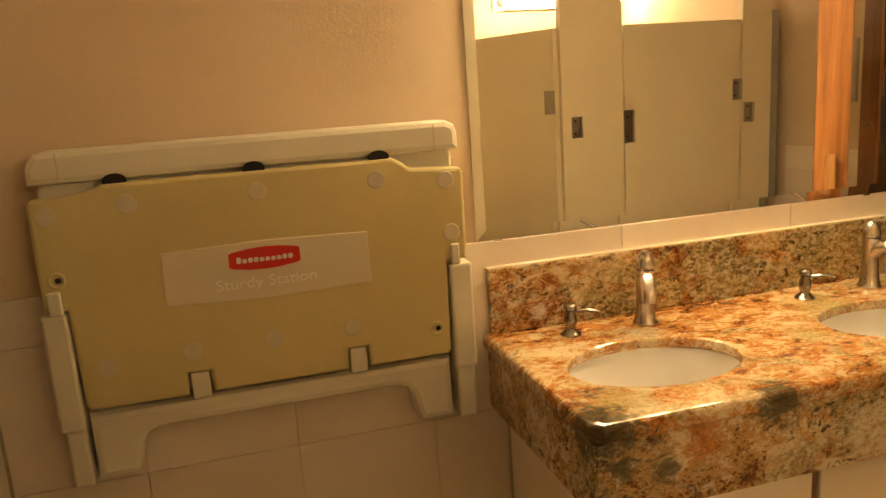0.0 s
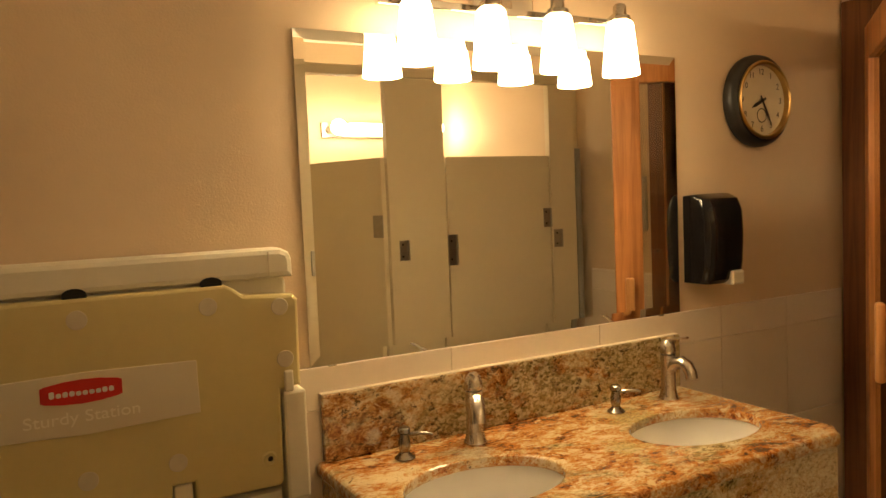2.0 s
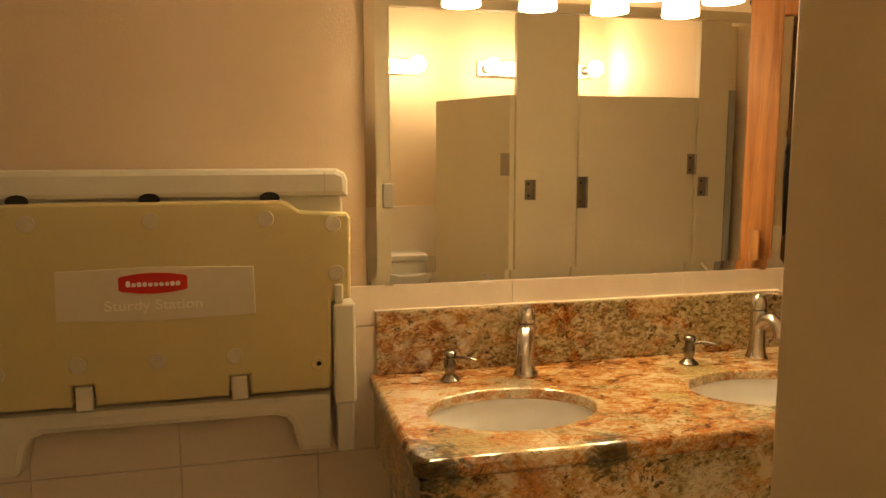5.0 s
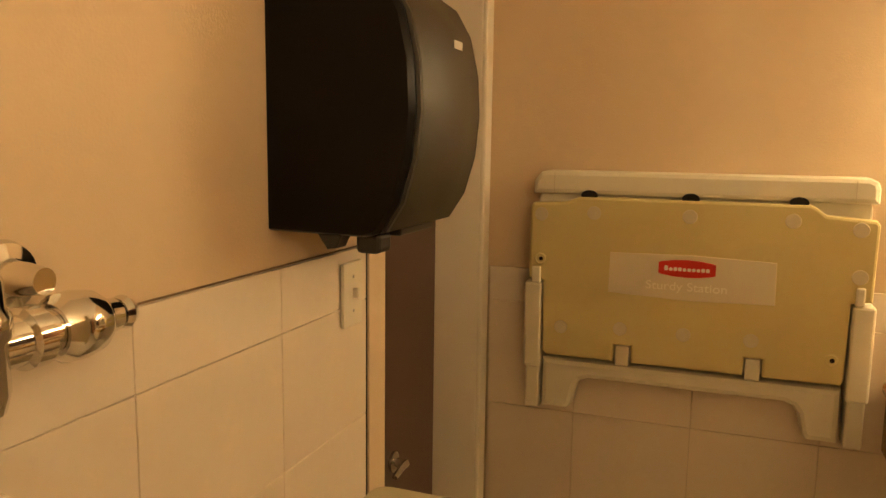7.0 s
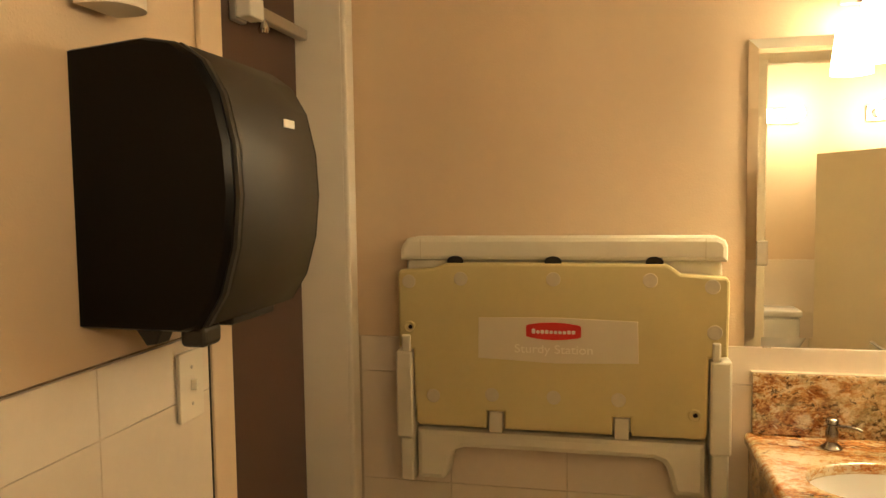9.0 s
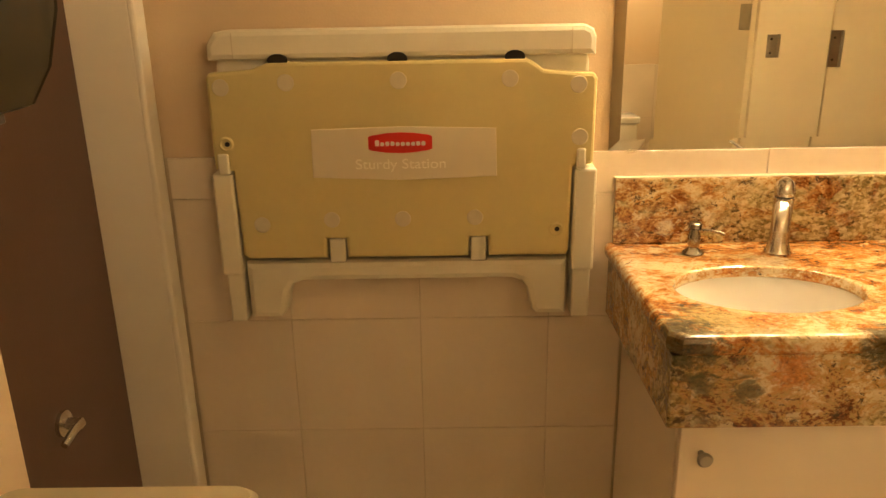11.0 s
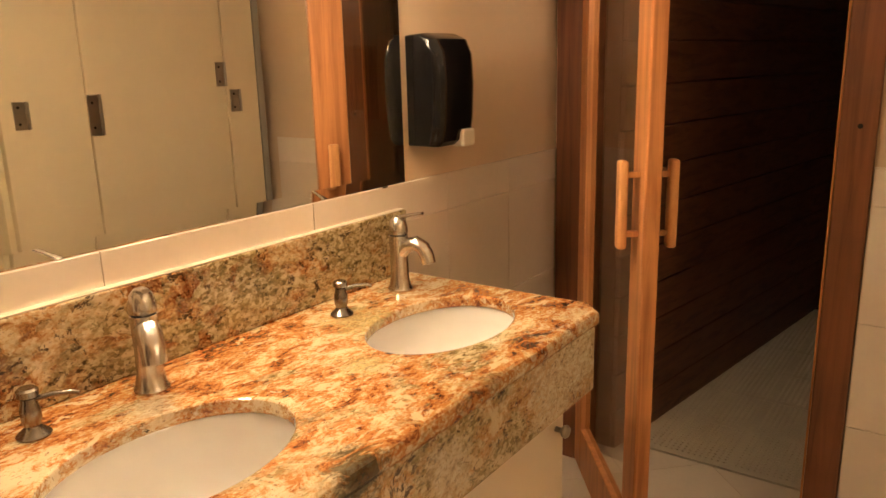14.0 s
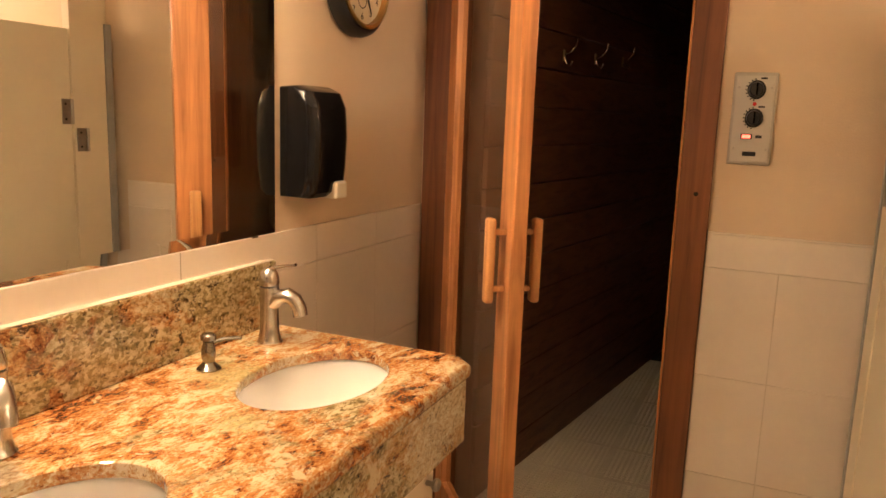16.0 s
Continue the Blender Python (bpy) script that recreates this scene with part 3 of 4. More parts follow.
# ---------- wall clock ----------
clock = base_at("wall_clock", 2.353, YN, 1.69, "round black wall clock with a brass rim and cream dial", "clock")
cm = facing_south(2.353, YN - 0.0005, 1.69)
part("case", turned([(0, 0), (0.130, 0), (0.139, 0.006), (0.140, 0.020), (0.136, 0.034), (0.126, 0.043), (0.118, 0.045), (0.116, 0.030), (0, 0.030)], cm, 56), M_BLACK2, clock, "", True)
part("rim", turned([(0.1175, 0.0435), (0.119, 0.050), (0.113, 0.053), (0.107, 0.050), (0.1065, 0.0335), (0.1145, 0.0335)], cm, 56), M_BRASS, clock, "aged brass rim", True)
part("dial", turned([(0, 0.0340), (0.106, 0.0340), (0.106, 0.031), (0, 0.031)], cm, 48), M_DIAL, clock, "cream printed dial")
for h in range(1, 13):
    a = radians(90 - 30 * h)
    lettering("numeral", str(h), 0.026, cm @ Matrix.Translation((0.086 * math.cos(a), 0.086 * math.sin(a), 0.0343)), 0.0002, M_INK, clock)
part("small_dial", turned([(0.019, 0.0341), (0.0205, 0.0348), (0.022, 0.0341)], cm @ Matrix.Translation((0, -0.045, 0)), 28), M_INK, clock)
for ang, ln, w in ((205, 0.058, 0.0055), (-62, 0.086, 0.004)):
    hm = cm @ Matrix.Rotation(radians(ang), 4, "Z")
    part("hand", slab([(-0.016, -w * 0.6), (ln * 0.6, -w), (ln, 0), (ln * 0.6, w), (-0.016, w * 0.6)], 0.0012, hm @ Matrix.Translation((0, 0, 0.037 + w * 0.2))), M_INK, clock)
part("hub", turned([(0, 0.0405), (0.006, 0.040), (0.006, 0.0345)], cm, 16), M_INK, clock, "", True)

# ---------- soap dispenser on the north wall ----------
sd = base_at("soap_dispenser", 2.11, YN, 1.15, "glossy black wall soap dispenser with a grey push lever", "soap dispenser")
bm = bmesh.new()
prof = [(0.0, 1.153), (0.0, 1.412), (0.045, 1.414), (0.078, 1.400), (0.094, 1.365), (0.098, 1.30), (0.094, 1.215), (0.085, 1.165), (0.070, 1.153)]
sides = []
for x, shrink in ((2.044, 0.74), (2.048, 0.86), (2.057, 0.95), (2.072, 1.0), (2.172, 1.0), (2.188, 0.95), (2.197, 0.86), (2.201, 0.74)):
    zc = 1.283
    sides.append([bm.verts.new((x, YN - 0.001 - d * shrink, zc + (z - zc) * (0.965 + 0.035 * (shrink - 0.74) / 0.26))) for d, z in prof])
for a, b in zip(sides, sides[1:]):
    for i in range(len(prof)):
        j = (i + 1) % len(prof)
        bm.faces.new((a[i], a[j], b[j], b[i]))
bm.faces.new(sides[0])
bm.faces.new(sides[-1])
part("housing", bm, M_BLACK, sd, "", True)
part("push_lever", box(2.134, 2.186, YN - 0.099, YN - 0.050, 1.148, 1.190, 0.007, 3), M_GREY, sd, "grey plastic push lever")

# ---------- baby changing station ----------
st = base_at("changing_station", 0.44, YN, 0.71, "folded tan and grey plastic baby changing station on the wall", "changing station")
SY = 1.680


def plate(outline, y_back, y_front, bev, bm=None):
    return slab(outline, y_back - y_front, facing_south(0, y_back, 0), bev, bm=bm)


part("back_shell", plate(rounded(0.055, 0.832, 0.86, 1.29, 0.02), 1.756, 1.715, 0.006), M_GREY, st)
part("hood", plate([(0.044, 1.284), (0.842, 1.284), (0.842, 1.320), (0.836, 1.335), (0.818, 1.344), (0.082, 1.344), (0.062, 1.340), (0.048, 1.322), (0.044, 1.312)], 1.756, 1.690, 0.012), M_GREY, st, "pale grey hood across the top")
for x in (0.098, 0.790):
    part("hood_seam", box(x, x + 0.0022, 1.6893, 1.6905, 1.288, 1.338), M_SPOT, st)
# Raised dark discs paint the shade inside the hood's hinge recesses.
for x in (0.19, 0.435, 0.675):
    part("recess_shade_disc", turned([(0, 0), (0.021, 0), (0.021, 0.004), (0, 0.004)], facing_south(x, 1.6895, 1.283) @ Matrix.Diagonal((1, 0.62, 1, 1)), 24), M_DARK, st, "dark disc painting the shade in a hinge recess")
tray = part("tray", plate([(0.040, 1.250), (0.047, 1.260), (0.130, 1.265), (0.153, 1.273), (0.170, 1.279), (0.700, 1.279), (0.714, 1.272), (0.735, 1.256), (0.838, 1.248), (0.845, 1.238), (0.843, 1.06),
                          (0.800, 1.055), (0.797, 0.868), (0.790, 0.858), (0.622, 0.858), (0.620, 0.902), (0.580, 0.902), (0.578, 0.858), (0.312, 0.858), (0.310, 0.902), (0.268, 0.902), (0.266, 0.858),
                          (0.092, 0.858), (0.082, 0.868), (0.078, 1.055), (0.040, 1.06)], 1.714, SY, 0.007), M_TAN, st, "tan moulded folding tray", False)
for i, (x, z) in enumerate([(0.070, 1.231), (0.205, 1.239), (0.436, 1.240), (0.665, 1.240), (0.806, 1.226), (0.812, 1.118), (0.130, 0.937), (0.282, 0.946), (0.436, 0.946), (0.592, 0.947)]):
    part("pad_spot", turned([(0, 0.0010), (0.0165, 0.0010), (0.0175, 0.0), (0, 0.0)], facing_south(x, SY - 0.0003, z), 28), M_SPOT, tray)
for x, z in ((0.070, 1.114), (0.768, 0.918)):
    w = part("screw_well", turned([(0.009, 0.001), (0.0125, 0.0028), (0.016, 0.001), (0.016, 0), (0.009, 0)], facing_south(x, SY - 0.0003, z), 26), M_TAN, tray, "", True)
    part("screw", turned([(0, 0.0012), (0.005, 0.0012), (0.0055, 0), (0, 0)], facing_south(x + 0.002, SY - 0.0004, z), 16), M_DARK, w, "dark screw head")
lp = part("label_plate", plate([(0.250, 1.142), (0.44, 1.146), (0.637, 1.140), (0.639, 1.038), (0.44, 1.032), (0.248, 1.040)], SY - 0.0002, SY - 0.0022, 0.0012), M_PLATE, tray, "pale moulded label plate")
oval_pts = [(-0.067, -0.013), (-0.060, -0.016), (-0.03, -0.0205), (0, -0.022), (0.03, -0.0205), (0.060, -0.016), (0.067, -0.013), (0.067, 0.013), (0.060, 0.016), (0.03, 0.0205), (0, 0.022), (-0.03, 0.0205), (-0.060, 0.016), (-0.067, 0.013)]
part("badge", slab(oval_pts, 0.0008, facing_south(0.436, SY - 0.0023, 1.112)), M_RED, lp, "red badge with a plain white stroke")
for k, tall in enumerate((0.0125, 0.008, 0.0095, 0.0095, 0.008, 0.008, 0.008, 0.008, 0.0095, 0.0095)):
    part("badge_stroke", slab(rounded(-0.0043, 0.0043, -tall / 2, tall / 2, 0.0030, 3), 0.0005, facing_south(0.436 + (k - 4.5) * 0.0108, SY - 0.0032, 1.1055 + tall / 2)), M_WHITE, lp)
lettering("embossed_word", "Sturdy Station", 0.030, facing_south(0.436, SY - 0.0022, 1.066), 0.0013, M_EMBOSS, lp, "raised lettering with its lit relief painted as a paler colour", 0.19)
for x0, x1, s in ((0.031, 0.0765, -1), (0.803, 0.852, 1)):
    part("guide_rail", box(x0, x1, 1.678, 1.756, 0.822, 1.050, 0.006), M_GREY, st)
    part("guide_cap", box(x0 + (0.018 if s < 0 else 0.004), x1 - (0.004 if s < 0 else 0.026), 1.674, 1.70, 1.050, 1.094, 0.004), M_GREY, st)
    part("lower_rail", box(x0 + 0.006, x1 - 0.004, 1.690, 1.756, 0.705, 0.8215, 0.005), M_GREY, st)
part("lower_arm", plate([(0.080, 0.712), (0.150, 0.712), (0.160, 0.722), (0.172, 0.775), (0.184, 0.792), (0.205, 0.800), (0.675, 0.800), (0.696, 0.792), (0.708, 0.775), (0.720, 0.722), (0.730, 0.712), (0.797, 0.712), (0.797, 0.846), (0.080, 0.846)], 1.756, 1.692, 0.014), M_GREY, st, "pale grey lower arm with an arched cut")
for x in (0.289, 0.600):
    part("hinge_lug", box(x - 0.0175, x + 0.0175, 1.687, 1.7135, 0.846, 0.900, 0.004), M_GREY, st)

# ---------- west wall: towel dispenser, switch, valve, air freshener ----------
td = base_at("paper_towel_dispenser", XL, 0.85, 1.27, "large black paper towel dispenser with a smoked front", "towel dispenser")
TP = [(0.0, 1.279), (0.0, 1.641), (0.109, 1.65), (0.1504, 1.643), (0.1831, 1.62), (0.2071, 1.578), (0.2213, 1.515), (0.2245, 1.45), (0.218, 1.385), (0.2006, 1.325), (0.1744, 1.284), (0.1526, 1.277)]


def wrap(profile, y0, y1, bev=0.006):
    own = bmesh.new()
    sides = []
    for y, s in ((y0, 0.965), (y0 + bev, 1.0), (y1 - bev, 1.0), (y1, 0.965)):
        sides.append([own.verts.new((XL + 0.0005 + d * s, y, 1.455 + (z - 1.455) * (0.5 + 0.5 * s))) for d, z in profile])
    for a, b in zip(sides, sides[1:]):
        for i in range(len(profile)):
            j = (i + 1) % len(profile)
            own.faces.new((a[i], a[j], b[j], b[i]))
    own.faces.new(sides[0])
    own.faces.new(sides[-1])
    return own


part("housing", wrap(TP, 0.690, 0.978), M_HOUSING, td, "", True)
cover = [(d + 0.0025, z) for d, z in TP[3:-1]]
part("front_cover", wrap(cover + [(0.145, 1.284), (0.125, 1.45), (0.13, 1.62)], 0.714, 0.974, 0.014), M_SMOKE, td, "smoked brown front cover", True)
part("trim_band", wrap([(d + 0.0045, z) for d, z in TP[3:-1]] + [(0.13, 1.284), (0.11, 1.45), (0.115, 1.62)], 0.700, 0.7135, 0.003), M_BLACK2, td, "satin edge band", True)
part("feed_lever", box(XL + 0.112, XL + 0.150, 0.742, 0.790, 1.246, 1.2765, 0.008, 3), M_BLACK2, td)
part("latch", slab([(XL + 0.068, 0.0), (XL + 0.108, 0.0), (XL + 0.098, -0.020), (XL + 0.084, -0.022)], 0.03, Matrix.Translation((0, 0.74, 1.2765)) @ Matrix.Rotation(radians(90), 4, "X"), 0.002), M_BLACK2, td)
part("tear_bar", box(XL + 0.05, XL + 0.155, 0.81, 0.945, 1.266, 1.2785, 0.003), M_BLACK2, td)
part("emblem", slab(rounded(-0.018, 0.018, -0.006, 0.006, 0.001), 0.0012, facing_east(XL + 0.2175, 0.88, 1.555)), M_WHITE, td, "small pale emblem bar")
part("sensor_mark", slab(rounded(-0.016, 0.016, -0.004, 0.004, 0.001), 0.0012, facing_east(XL + 0.2145, 0.88, 1.372)), M_GREY, td)

sw = base_at("light_switch", XL, 0.96, 1.13, "cream light switch plate on the tiled wall", "light switch")
part("plate", slab(rounded(-0.0345, 0.0345, -0.0565, 0.0565, 0.004), 0.006, facing_east(XL + 0.0115, 0.922, 1.146), 0.002), M_SWITCH, sw)
part("toggle", box(XL + 0.017, XL + 0.028, 0.918, 0.926, 1.138, 1.156, 0.002), M_SWITCH, sw)
for z in (1.116, 1.176):
    part("screw", turned([(0, 0.0015), (0.0028, 0.001), (0.003, 0), (0, 0)], facing_east(XL + 0.0175, 0.922, z), 12), M_STEEL, sw)

fv = base_at("flush_valve", XL, 0.27, 1.22, "chrome exposed flush valve with a stop knob on the wall", "flush valve")
vx, vy, vz = XL + 0.07, 0.170, 1.246
part("valve_body", turned([(0, -0.055), (0.026, -0.055), (0.030, -0.04), (0.030, 0.0), (0.034, 0.008), (0.034, 0.022), (0.030, 0.030), (0.029, 0.05), (0.022, 0.062), (0, 0.064)], Matrix.Translation((vx, vy, vz))), M_CHROME, fv, "", True)
along = Matrix.Translation((vx, vy, vz - 0.006)) @ Matrix.Rotation(radians(-90), 4, "X")
part("side_arm", turned([(0, 0.02), (0.022, 0.02), (0.022, 0.045), (0.027, 0.048), (0.027, 0.064), (0.020, 0.068), (0.020, 0.078), (0, 0.078)], along), M_CHROME, fv, "", True)
part("stop_valve", turned([(0, 0.0785), (0.024, 0.0785), (0.031, 0.088), (0.032, 0.105), (0.029, 0.122), (0.024, 0.130), (0.018, 0.134), (0.016, 0.150), (0.010, 0.154), (0, 0.154)], along), M_CHROME, fv, "", True)
part("stop_cap", turned([(0, 0.1545), (0.015, 0.1545), (0.017, 0.162), (0.013, 0.170), (0, 0.172)], along), M_CHROME, fv, "", True)
part("wall_flange", turned([(0.012, 0.0005), (0.034, 0.0005), (0.031, 0.007), (0.018, 0.012), (0.012, 0.05), (0, 0.05)], facing_east(XL + 0.010, 0.255, vz + 0.036)), M_CHROME, fv, "", True)
part("down_pipe", tube([(vx, vy, vz - 0.054), (vx, vy, 0.86), (vx - 0.012, vy, 0.832), (XL + 0.012, vy, 0.825)], 0.016), M_CHROME, fv, "", True)
part("coupling", turned([(0.0165, -0.02), (0.022, -0.018), (0.022, 0.018), (0.0165, 0.02)], Matrix.Translation((vx, vy, 1.10))), M_CHROME, fv, "", True)

af = base_at("air_freshener", XL, 0.73, 1.69, "white plastic air freshener above the towel dispenser", "air freshener")
part("backplate", box(XL + 0.001, XL + 0.014, 0.680, 0.782, 1.706, 1.905, 0.004), M_SWITCH, af)
dee = [(XL + 0.0145, 0.688), (XL + 0.045, 0.688)] + [(XL + 0.045 + 0.036 * math.sin(radians(15 * i)), 0.731 - 0.043 * math.cos(radians(15 * i))) for i in range(1, 12)] + [(XL + 0.045, 0.774), (XL + 0.0145, 0.774)]
part("case", slab(dee, 0.200, Matrix.Translation((0, 0, 1.697)), 0.007, 3), M_SWITCH, af, "", True)
part("grille", box(XL + 0.0805, XL + 0.0825, 0.715, 0.747, 1.82, 1.88, 0.0008), M_GREY, af)

# ---------- bin ----------
bin_ = base_at("trash_bin", 0.095, 0.79, 0, "tan plastic trash bin with a swing-flap lid", "trash bin")
bm = bmesh.new()
rings = []
for x0, x1, y0, y1, r, z in ((-0.03, 0.22, 0.66, 0.92, 0.03, 0.0), (-0.065, 0.255, 0.618, 0.958, 0.035, 0.66), (-0.075, 0.265, 0.608, 0.968, 0.035, 0.665), (-0.075, 0.265, 0.608, 0.968, 0.035, 0.69)):
    rings.append([bm.verts.new((x, y, z)) for x, y in rounded(x0, x1, y0, y1, r)])
for a, b in zip(rings, rings[1:]):
    for i in range(len(a)):
        bm.faces.new((a[i], a[(i + 1) % len(a)], b[(i + 1) % len(a)], b[i]))
bm.faces.new(rings[0])
part("body", bm, M_BIN, bin_, "", True)
bm = bmesh.new()
lr = []
for x0, x1, y0, y1, r, z in ((-0.080, 0.294, 0.598, 0.984, 0.03, 0.68), (-0.080, 0.294, 0.598, 0.984, 0.03, 0.705), (-0.070, 0.282, 0.610, 0.974, 0.03, 0.770), (-0.062, 0.274, 0.618, 0.966, 0.03, 0.780)):
    lr.append([bm.verts.new((x, y, z)) for x, y in rounded(x0, x1, y0, y1, r)])
for a, b in zip(lr, lr[1:]):
    for i in range(len(a)):
        bm.faces.new((a[i], a[(i + 1) % len(a)], b[(i + 1) % len(a)], b[i]))
hole = [bm.verts.new((x, y, 0.780)) for x, y in oval(0.107, 0.812, 0.128, 0.126, 40)]
hole2 = [bm.verts.new((x, y, 0.762)) for x, y in oval(0.107, 0.812, 0.124, 0.122, 40)]
for i in range(40):
    bm.faces.new((hole[i], hole[(i + 1) % 40], hole2[(i + 1) % 40], hole2[i]))
bmesh.ops.triangle_fill(bm, edges=[bm.edges.get((a, b)) or bm.edges.new((a, b)) for ring in (lr[-1], hole) for a, b in zip(ring, ring[1:] + ring[:1])], use_beauty=True)
lid = part("lid", bm, M_BIN, bin_, "tan lid with an oval opening", True)
half = [(0.121 * math.sin(radians(i * 9)), 0.119 * math.cos(radians(i * 9))) for i in range(21)]
for side, dip in ((1, 5), (-1, 8)):
    flap = [(side * max(0.0018, x), y) for x, y in half]
    part("flap", slab(flap if side < 0 else flap[::-1], 0.006, Matrix.Translation((0.107, 0.812, 0.764)) @ Matrix.Rotation(radians(dip * side), 4, "Y"), 0.002), M_BIN, lid)

# ---------- toilet stalls ----------
YS0, YS1 = 0.425, 0.460


def hinge(parent, x, y, z, h=0.075, w=0.034):
    hgt = part("hinge", box(x - w / 2, x + w / 2, y, y + 0.004, z - h / 2, z + h / 2, 0.001), M_HINGE, parent, "steel hinge leaf")
    part("barrel", tube([(x + w / 2, y + 0.005, z - h / 2), (x + w / 2, y + 0.005, z + h / 2)], 0.006, 10), M_HINGE, hgt, "", True)
    for k in (-1, 1):
        part("screw", turned([(0, 0.0015), (0.004, 0.001), (0.0045, 0), (0, 0)], Matrix.Translation((x - 0.006, y + 0.004, z + k * h * 0.3)) @ Matrix.Rotation(radians(-90), 4, "X"), 10), M_DARK, hgt)
    return hgt


def pilaster(x0, x1, label, front=YS1):
    thing = base_at("stall_pilaster", (x0 + x1) / 2, 0.4425, 0, label, "stall pilaster", "pilasters of the toilet stalls")
    part("panel", box(x0, x1, YS0, front, 0.07, 1.948, 0.003), M_STALL, thing)
    part("shoe", box(x0 - 0.003, x1 + 0.003, YS0 - 0.003, front + 0.003, 0, 0.0695, 0.002), M_STEEL, thing, "steel floor shoe")
    return thing


p1 = pilaster(1.074, 1.150, "narrow beige enamel pilaster with a latch keeper", 0.590)
part("keeper", box(1.117, 1.158, 0.5905, 0.602, 1.165, 1.26, 0.003), M_STEEL, p1, "steel latch keeper")
part("screw", turned([(0, 0.003), (0.006, 0.002), (0.007, 0), (0, 0)], facing_west(1.074, 0.540, 1.02), 12), M_STEEL, p1)
p2 = pilaster(1.706, 1.982, "wide beige enamel pilaster between two stall doors")
hinge(p2, 1.767, YS1, 1.221, 0.085, 0.042)
p3 = pilaster(2.556, 2.705, "beige enamel pilaster beside the closed stall door")
hinge(p3, 2.588, YS1, 1.225, 0.085, 0.044)
part("channel", box(2.707, 2.737, 0.33, 0.464, 0.07, 1.651, 0.002), M_STALLEDGE, p3, "dark grey channel strip")
part("filler", box(2.739, 2.805, 0.33, 0.363, 0.07, 1.948, 0.002), M_STALL, p3)
rail = tagged(part("stall_headrail", box(1.072, 2.806, YS0 - 0.006, YS1 + 0.006, 1.950, 1.992, 0.004), M_STALL), "beige headrail along the top of the stalls", "headrail")

d2 = base_at("stall_door", 2.22, 0.4425, 0.3, "closed beige enamel toilet stall door", "stall door", "doors of the toilet stalls")
part("panel", box(1.990, 2.549, YS0 + 0.004, YS1 - 0.002, 0.30, 1.617, 0.003), M_STALL, d2)
hinge(d2, 2.006, YS1 - 0.002, 1.207, 0.135, 0.044)
hinge(d2, 2.529, YS1 - 0.002, 1.326, 0.090, 0.040)
d1 = base_at("stall_door", 1.699, 0.4425, 0.3, "open beige enamel toilet stall door swung inwards", "stall door", "doors of the toilet stalls")
swing = Matrix.Translation((1.699, 0.4425, 0)) @ Matrix.Rotation(radians(67), 4, "Z")
bm = box(-0.53, -0.006, -0.0145, 0.0145, 0.30, 1.617, 0.003)
bmesh.ops.transform(bm, matrix=swing, verts=bm.verts)
part("panel", bm, M_STALL, d1)
bm = box(-0.060, -0.004, 0.0147, 0.0190, 1.28, 1.375, 0.001)
bmesh.ops.transform(bm, matrix=swing, verts=bm.verts)
part("hinge", bm, M_HINGE, d1, "steel hinge leaf")
for x, lab in ((1.060, "beige enamel side panel of the first stall"), (1.80, "beige enamel panel between two stalls")):
    t = base_at("stall_partition", x, -0.25, 0.3, lab, "stall partition", "partitions of the toilet stalls")
    part("panel", box(x - 0.0125, x + 0.0125, YB + 0.002, YS0 - 0.002, 0.30, 1.617, 0.003), M_STALL, t)
    part("bracket", box(x - 0.03, x + 0.03, YB + 0.0005, YB + 0.03, 1.40, 1.46, 0.002), M_STEEL, t)

toilet = base_at("toilet", 1.42, -0.6, 0, "white ceramic toilet with a tank in the open stall", "toilet")
part("tank", box(1.24, 1.60, -0.985, -0.80, 0.40, 0.745, 0.02, 3), M_CERAMIC, toilet, "", True)
part("tank_lid", box(1.23, 1.61, -0.993, -0.79, 0.746, 0.785, 0.012, 3), M_CERAMIC, toilet, "", True)
bm = bmesh.new()
rings = []
for rx, ry, cy, z in ((0.11, 0.22, -0.60, 0.0), (0.10, 0.20, -0.60, 0.10), (0.13, 0.22, -0.58, 0.25), (0.18, 0.25, -0.55, 0.37), (0.185, 0.255, -0.55, 0.395), (0.14, 0.20, -0.55, 0.395), (0.09, 0.12, -0.55, 0.25)):
    rings.append([bm.verts.new((x, y, z)) for x, y in oval(1.42, cy, rx, ry, 32)])
for a, b in zip(rings, rings[1:]):
    for i in range(32):
        bm.faces.new((a[i], a[(i + 1) % 32], b[(i + 1) % 32], b[i]))
bm.faces.new(rings[-1])
part("bowl", bm, M_CERAMIC, toilet, "", True)
bm = bmesh.new()
rings = [[bm.verts.new((x, y, z)) for x, y in oval(1.42, -0.55, rx, ry, 32)] for rx, ry, z in ((0.185, 0.255, 0.3955), (0.19, 0.26, 0.41), (0.13, 0.19, 0.415), (0.125, 0.185, 0.3955))]
for a, b in zip(rings, rings[1:] + rings[:1]):
    for i in range(32):
        bm.faces.new((a[i], a[(i + 1) % 32], b[(i + 1) % 32], b[i]))
part("seat", bm, M_CERAMIC, toilet, "white seat ring", True)

